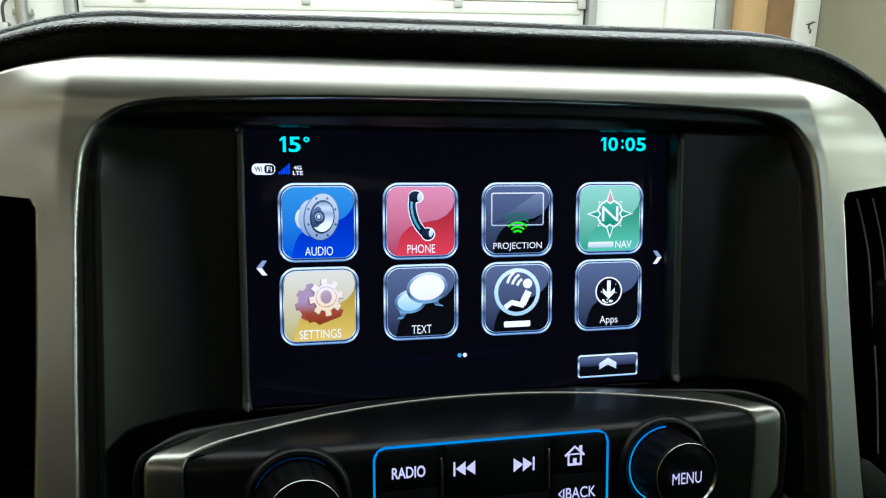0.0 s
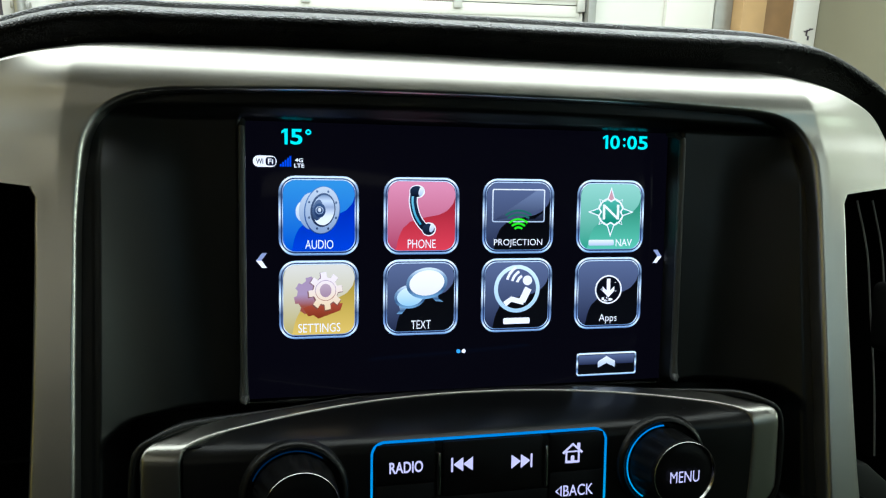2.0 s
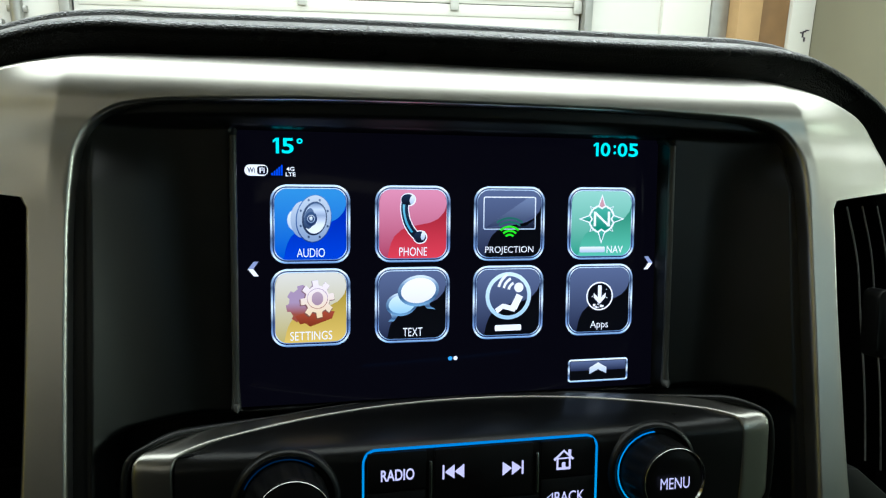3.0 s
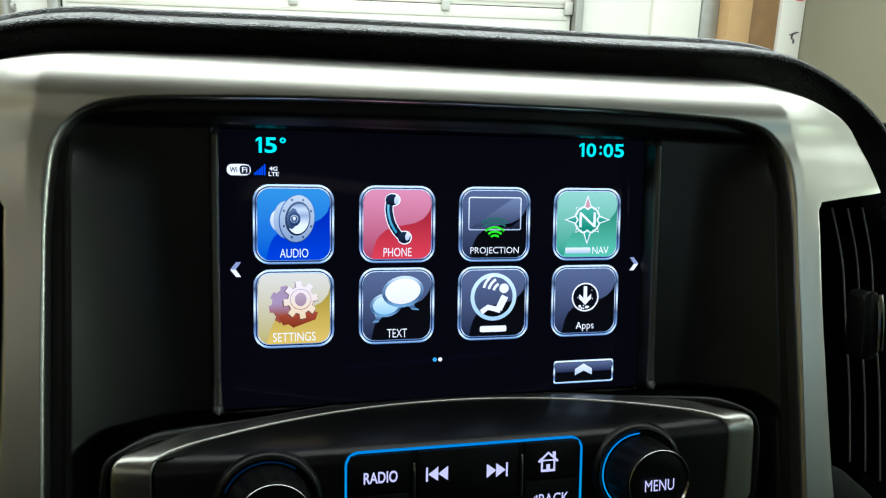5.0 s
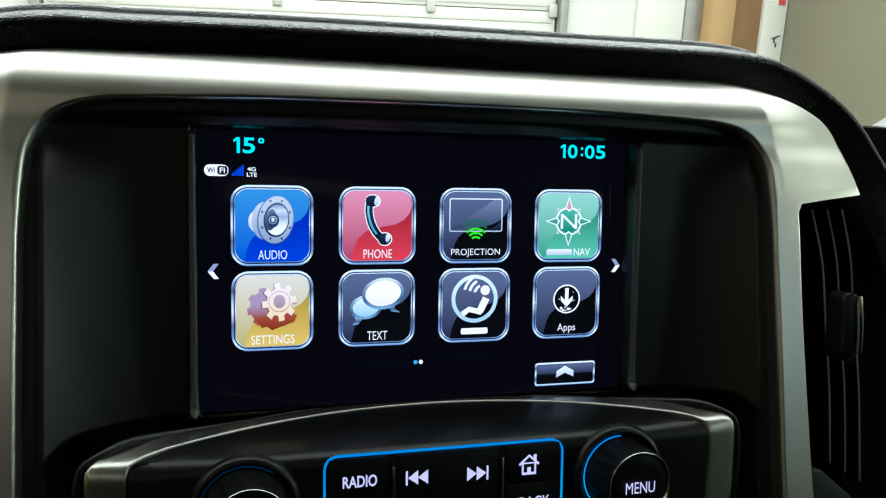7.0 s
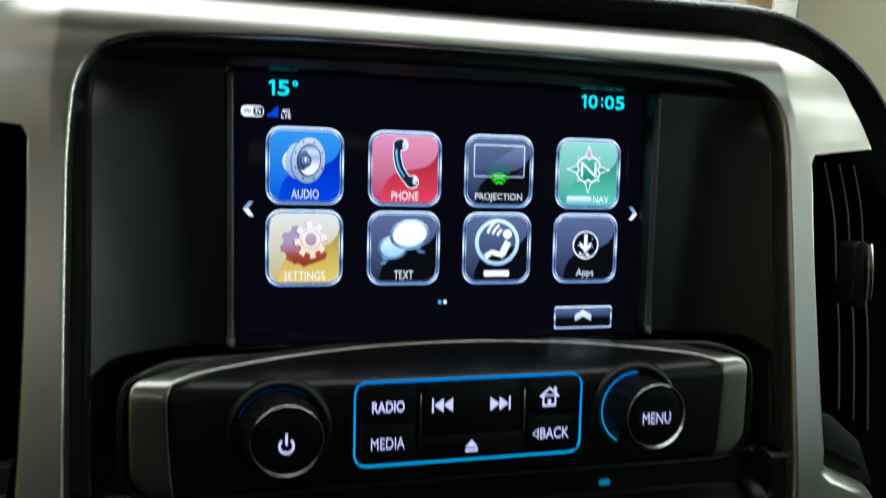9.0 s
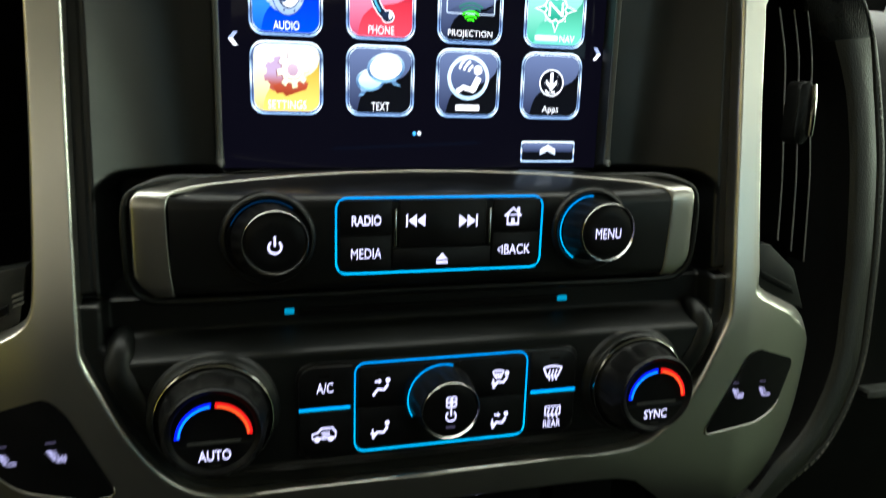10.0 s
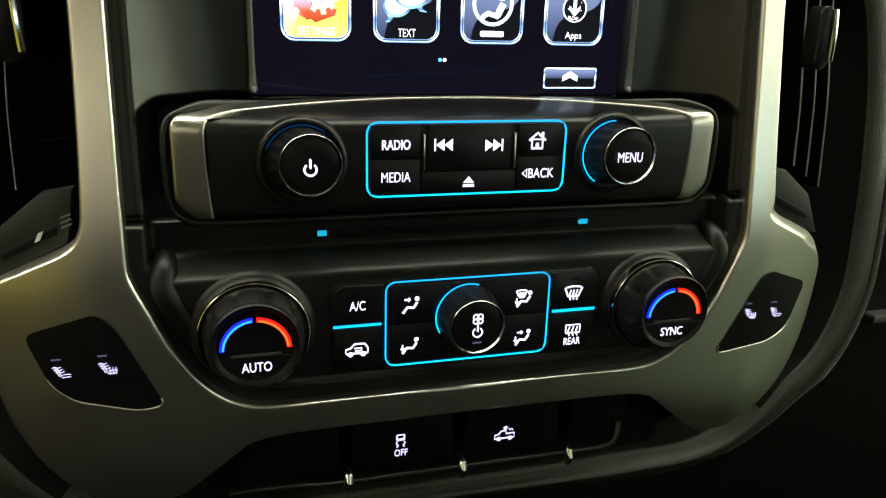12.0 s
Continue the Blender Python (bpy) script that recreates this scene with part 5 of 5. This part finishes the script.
def build_vent(s):
    ob = thing("air_vent", (s * 172, 0, -45), "black upright dash air vent with slats and chrome-edged tab", "air vent", group="dash air vents")
    shape = [(150, 34), (197, 38), (206, -60), (206, -128), (190, -128), (160, -112), (150, -100)]
    part("duct", plate([(s * x, z) for x, z in shape], 12.0, 4.0), GAP, ob)
    for k in range(3):
        line = curve_through([(169.5 + 12.0 * k, -13.0 + 4.4 * k, 25.0), (174.6 + 11.6 * k, -15.0 + 4.2 * k, 2.0), (177.2 + 11.3 * k, -16.0 + 4.0 * k, -24.2), (179.6 + 11.8 * k, -18.0 + 4.0 * k, -56.0), (180.1 + 12.5 * k, -20.0 + 4.0 * k, -87.2 - 6.9 * k)], 6)
        rows = [[(s * (x - 0.5), y + 20, z), (s * (x - 0.4), y + 0.4, z), (s * x, y, z), (s * (x + 0.4), y + 0.4, z), (s * (x + 0.5), y + 20, z)] for x, y, z in line]
        slat = part("slat", loft(rows), GAP, ob)
        # driver's side edges are made thinner to stand for less light on them
        part("slat_edge", tube([(s * x, y - 0.1, z) for x, y, z in line], 0.42 if s > 0 else 0.25, 6), SLAT_EDGE, slat, "pale grey leading edge")
    for z, y in ((12, 2.0), (-70, 0.0)):
        part("crossbar", tube([(s * 150, y, z), (s * 200, y + 2, z - 4)], 1.2, 8), GAP, ob)
    cx = 173.7 if s > 0 else -172.9
    tab = part("slider_tab", plate(rrect(cx, -23.5, 8.6, 29, 3.6, 5), -34.0, 9.0, 1.5), KNOB, ob, "black sliding tab")
    part("tab_edge", tube([(cx + 3.5 + 0.05 * (-11 - z), -34.6 + 0.006 * (z + 23) ** 2, z) for z in np.linspace(-10.5, -34, 12)], 1.3, 8), CHROME, tab, "chrome edge strip")
    sill = [(159, -86), (171, -88), (187, -101), (196, -122), (182, -119), (163, -110)]
    base = part("wheel_panel", plate([(s * x, z) for x, z in sill], -26.5, 8.0, 1.0), GREY_PLASTIC, ob, "dark grey vent thumbwheel panel")
    part("thumbwheel", plate([(s * x, z) for x, z in ((166, -100.5), (186, -110), (187, -113.5), (166, -104))], -28.2, 4.0, 0.5), KEY, base)
    if s < 0:
        part("wheel_mark", plate([(s * x, z) for x, z in ((170.6, -101.9), (172.6, -102.8), (174.2, -106.4), (172.2, -105.6))], -28.6, 0.5), surface("mark_white", (0.6, 0.6, 0.56), 0.5), base, "white position mark")
    for d in (0.0, 2.0, 4.0):
        part("scale_bar", plate([(s * x, z) for x, z in ((160.5, -95.5 - d), (164.5, -97.0 - d), (164.5, -97.8 - d), (160.5, -96.3 - d))], -26.9, 0.4), surface("mark_grey", (0.12, 0.12, 0.11), 0.5), base)


build_vent(1)
build_vent(-1)

# ---- dash and cab round the stack ----
CAB = pose(0, 0, 1.30, 0, 1.7, 0)
LINER = surface("grey_headliner", (0.48, 0.48, 0.47), 0.9, 0.0, 0.4, 2.0, 0.1, 200)
DARK_TRIM = surface("dark_cab_trim", (0.003, 0.003, 0.003), 0.9, 0.0, 0.3, 1.5, 0.15, 120, spec=0.05)
DASH_VINYL = surface("dull_black_vinyl", (0.004, 0.004, 0.0038), 0.6, 0.0, 0.5, 1.1, 0.15, 60, spec=0.15, pattern="VORONOI", relief_mm=0.2)

# mustard and grey-green tones of unseen surfaces, chosen for their reflections
MUSTARD_REFLECTOR = surface("mustard_reflector", (0.22, 0.18, 0.022), 0.95, 0.0, 0.4, 2.0, 0.1, 60)
GREEN_REFLECTOR = surface("grey_green_reflector", (0.075, 0.105, 0.068), 0.7, 0.0, 0.3, 1.5, 0.15, 120)
WALL_YELLOW = surface("mustard_reflected_wall", (0.62, 0.47, 0.08), 0.75, 0.0, 0.4, 4.0, 0.08, 400)


def piece(name, bm, material, label, category, frame_m, kind="structure"):
    """One mesh of the setting, in millimetres of its frame."""
    bmesh.ops.transform(bm, matrix=Matrix.Diagonal((MM, MM, MM, 1)), verts=bm.verts)
    bmesh.ops.recalc_face_normals(bm, faces=bm.faces)
    me = bpy.data.meshes.new(name)
    bm.to_mesh(me)
    bm.free()
    me.materials.append(material)
    me.shade_smooth()
    me.set_sharp_from_angle(angle=radians(35))
    ob = new(name, me)
    ob.matrix_world = frame_m
    return tagged(ob, label, category, kind=kind)


def dash_side(s):
    """The dash beside the stack: a rounded top that falls away into a dark front."""
    rows = []
    for x in np.linspace(232, 830, 24):
        t = (x - 232) / 598
        prof = [(620, 10), (300, 40), (140, 44), (70, 38), (36, 24), (24, 6), (22, -20), (24, -60), (40, -130), (60, -200), (90, -330), (200, -560)]
        rows.append([(s * x, y + 26 * t * t, z - 10 * t) for y, z in prof])
    return loft(rows)


for s, side in ((1, "passenger"), (-1, "driver")):
    piece("dash_body", dash_side(s), DASH_VINYL, f"dark grained dash body on the {side} side", "dashboard", STACK)
piece("dash_body", loft([[(x, y, z) for y, z in ((620, 40), (300, 66), (120, 74), (60, 70), (30, 30), (28, -120), (24, -250), (60, -330), (200, -560))] for x in np.linspace(-240, 240, 25)]), DASH_VINYL, "dark dash body behind the centre stack", "dashboard", STACK)
strip = thing("dash_strip", (300, 16, -150), "narrow satin grey strip on the passenger dash", "dash trim")
part("strip", plate(rrect(416, -217.6, 160, 6.0, 2.4, 4), 54.0, 16.0, 1.0), LIP, strip)


def cab_shell():
    """Unseen roof, rear wall, sides and floor with window openings, sized to shape light."""
    piece("cab_roof", box(-860, 860, -1500, -170, 520, 560, 10), LINER, "plain pale cab roof lining", "roof", CAB)
    # unseen, added to keep light off the driver's side lower trim
    piece("cab_rear_blocker", box(-560, -60, -940, -900, -900, 160), DARK_TRIM, "unseen dark panel behind the driver, added to block light", "wall", CAB)
    # unseen reflector that gives the driver's side trim its yellow tint
    piece("cab_side", box(-859, -848, -1400, -300, -230, 125), MUSTARD_REFLECTOR, "unseen mustard panel, added to tint reflections in the trim", "wall", CAB)
    # unseen, raised to darken what the display recess reflects
    piece("cab_rear_blocker", box(-860, 860, -1540, -1500, -900, 150), DARK_TRIM, "unseen cab rear wall, its height set to block light", "wall", CAB)
    for s in (-1, 1):
        x0, x1 = sorted((s * 860, s * 900))
        # unseen; sill heights block light, the passenger side tints reflections green
        piece("cab_side", box(x0, x1, -1500, 750, -900, -20 if s > 0 else 150), GREEN_REFLECTOR if s > 0 else DARK_TRIM, "unseen cab side, its height set to block light", "wall", CAB)
        piece("cab_pillar", box(x0, x1, -620, -500, -160, 530), LINER, "plain cab pillar beside the window", "pillar", CAB)
        piece("cab_pillar", box(x0, x1, -1500, -1380, -160, 530), LINER, "plain cab pillar beside the window", "pillar", CAB)
        rows = [[(s * 880 + dx, y, z), (s * 880 + dx, y + 90, z)] for dx, y, z in ((-20, 640, -20), (-20, -200, 530), (20, -200, 530), (20, 640, -20))]
        piece("cab_pillar", loft(rows, close_rows=True), LINER, "plain sloping windscreen pillar", "pillar", CAB)
    piece("cab_floor", box(-860, 860, -1500, 300, -940, -900), DARK_TRIM, "plain dark cab floor", "floor", CAB)
    piece("cab_bulkhead", box(-860, 860, 620, 660, -900, 20), DARK_TRIM, "plain dark bulkhead under the windscreen", "wall", CAB)


cab_shell()

# ---- garage ----
ROOM = pose(0, 0, 0)
WHITE_PAINT = surface("white_door_paint", (0.64, 0.63, 0.57), 0.5, 0.0, 0.3, 3.0, 0.05, 300)
WALL_WHITE = surface("white_wall_paint", (0.66, 0.65, 0.60), 0.7, 0.0, 0.4, 4.0, 0.06, 400)
# brown, ochre and beige: tones of unseen walls, picked for what the dash reflects
WALL_BROWN = surface("brown_reflected_wall", (0.17, 0.14, 0.085), 0.75, 0.0, 0.4, 4.0, 0.08, 400)
WALL_OCHRE = surface("ochre_reflected_wall", (0.16, 0.12, 0.02), 0.75, 0.0, 0.4, 4.0, 0.08, 400)
WALL_OLIVE = surface("olive_wall_paint", (0.20, 0.19, 0.13), 0.75, 0.0, 0.4, 4.0, 0.08, 400)
WALL_BEIGE = surface("beige_reflected_wall", (0.14, 0.13, 0.11), 0.75, 0.0, 0.4, 4.0, 0.08, 400)
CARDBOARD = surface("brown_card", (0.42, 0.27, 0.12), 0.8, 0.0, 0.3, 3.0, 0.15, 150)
# same card, darkened to stand for shade on the box's side
CARD_SHADE = surface("brown_card_shaded", (0.22, 0.125, 0.05), 0.7, 0.0, 0.3, 3.0, 0.2, 90)
PALE_STEEL = surface("pale_steel", (0.50, 0.50, 0.46), 0.5, 0.2, wear=0.1, wear_mm=40)
STEEL = surface("dull_steel", (0.32, 0.32, 0.30), 0.45, 0.7, wear=0.15, wear_mm=60)
CONCRETE = surface("concrete", (0.28, 0.27, 0.25), 0.8, 0.0, 0.5, 5.0, 0.2, 500)
CEILING = surface("white_ceiling", (0.75, 0.74, 0.68), 0.8, 0.0, 0.3, 5.0, 0.05, 500)
RED_MARK = surface("red_mark", (0.55, 0.08, 0.07), 0.6)
DARK_MARK = surface("dark_mark", (0.05, 0.04, 0.05), 0.6)

piece("floor", box(-4000, 4600, -6000, 4200, -60, 0), CONCRETE, "plain grey concrete garage floor", "floor", ROOM)
piece("ceiling", box(-4000, 4600, -6000, 4200, 2900, 2960), CEILING, "plain white garage ceiling", "ceiling", ROOM)
piece("wall_front", box(-4000, -920, 3620, 3760, 0, 2900), WALL_WHITE, "white painted garage wall beside the door", "wall", ROOM)
piece("wall_front", box(-920, 1610, 3620, 3760, 2250, 2900), WALL_WHITE, "white painted garage wall over the door", "wall", ROOM)
piece("wall_front", box(1610, 4600, 3620, 3760, 0, 2900), WALL_WHITE, "white painted garage wall beside the door", "wall", ROOM)
# side and rear walls are unseen, split and toned for reflections in the trim
piece("wall_left", box(-4060, -4000, -6000, 3620, 0, 2900), WALL_YELLOW, "unseen garage wall, mustard for its reflections", "wall", ROOM)
piece("wall_right", box(4600, 4660, -6000, 3620, 0, 2900), WALL_WHITE, "unseen garage wall, white for its reflections", "wall", ROOM)
piece("wall_rear", box(-4000, -900, -6060, -6000, 2180, 2900), WALL_BROWN, "unseen upper garage wall, brown for its reflections", "wall", ROOM)
piece("wall_rear", box(-900, 4600, -6060, -6000, 2180, 2900), WALL_BEIGE, "unseen upper garage wall, beige for its reflections", "wall", ROOM)
piece("wall_rear", box(-4000, -900, -6060, -6000, 0, 2180), WALL_OCHRE, "unseen lower garage wall, mustard for its reflections", "wall", ROOM)
piece("wall_rear", box(-900, 4600, -6060, -6000, 0, 2180), WALL_BEIGE, "unseen lower garage wall, beige for its reflections", "wall", ROOM)
piece("wall_stub", box(2930, 4600, 2700, 3615, 0, 2900), WALL_OLIVE, "olive painted projecting garage wall", "wall", ROOM)

door = thing("garage_door", (360, 3640, 0), "white sectional garage door with hinges, closed", "garage door", ROOM)
for k in range(4):
    z0 = 8 + 533 * k
    panel = part("door_panel", box(-900, 1580, 3622, 3662, z0, z0 + 529, 3), WHITE_PAINT, door)
    part("panel_rib", box(-880, 1560, 3617, 3622, z0 + 20, z0 + 60, 4), WHITE_PAINT, panel)
    part("panel_rib", box(-880, 1560, 3617, 3622, z0 + 470, z0 + 510, 4), WHITE_PAINT, panel)
for k in range(3):
    for x in (-630, 130, 892, 1560):
        z = 541 + 533 * k
        part("hinge", box(x - 22, x + 22, 3598, 3614, z - 34, z + 34, 4), PALE_STEEL, door, "pale steel hinge")
track = thing("door_track", (1605, 3600, 0), "upright dull steel garage door track", "door track", ROOM)
part("rail", box(1585, 1628, 3560, 3618, 0, 2300, 3), STEEL, track)
track = thing("door_track", (-930, 3600, 0), "upright dull steel garage door track", "door track", ROOM)
part("rail", box(-950, -905, 3560, 3618, 0, 2300, 3), STEEL, track)
pipe = thing("wall_pipe", (-1130, 3590, 0), "upright grey pipe on the garage wall", "pipe", ROOM)
part("pipe", tube([(-1130, 3586, z) for z in np.linspace(0, 2890, 6)], 27, 16), STEEL, pipe)
part("bracket", box(-1170, -1090, 3580, 3620, 1500, 1530, 4), STEEL, pipe)
boxy = thing("wall_socket", (-1225, 3610, 1440), "small grey wall box with a hanging cable", "wall box", ROOM)
part("case", box(-1280, -1190, 3570, 3620, 1380, 1470, 8), STEEL, boxy)
part("cable", tube([tuple(p) for p in curve_through([(-1210, 3590, 1470), (-1205, 3580, 1540), (-1175, 3585, 1580), (-1150, 3595, 1600)], 6)], 7, 8), DARK_MARK, boxy)
sheet = thing("white_board", (2190, 3560, 0), "tall white board leaning on the garage wall", "board", ROOM)
part("board", box(2045, 2330, 3585, 3620, 0, 2100, 4), WHITE_PAINT, sheet)
edge = thing("grey_board", (2382, 3560, 0), "tall narrow grey board against the garage wall", "board", ROOM)
part("board", box(2331, 2434, 3570, 3619, 0, 2100, 4), STEEL, edge)
carton = thing("cardboard_box", (2600, 3500, 0), "tall brown cardboard box against the garage wall", "cardboard box", ROOM)
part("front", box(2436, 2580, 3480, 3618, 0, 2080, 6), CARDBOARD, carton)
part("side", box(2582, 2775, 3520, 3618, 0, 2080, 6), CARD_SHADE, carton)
post = thing("white_post", (2870, 3560, 0), "white painted post with dark and red marks", "post", ROOM)
part("post", box(2778, 2925, 3500, 3619, 0, 2880, 6), WHITE_PAINT, post)
for k, (x, z, w, h) in enumerate(((2846, 1506, 26, 7), (2862, 1512, 22, 7), (2878, 1519, 24, 7), (2860, 1484, 9, 24), (2872, 1462, 10, 24))):
    part("mark", box(x, x + w, 3496, 3501, z, z + h, 1), DARK_MARK, post, "small dark printed mark")
part("mark", box(2862, 2906, 3496, 3501, 1690, 1760, 1), RED_MARK, post, "small red printed mark")
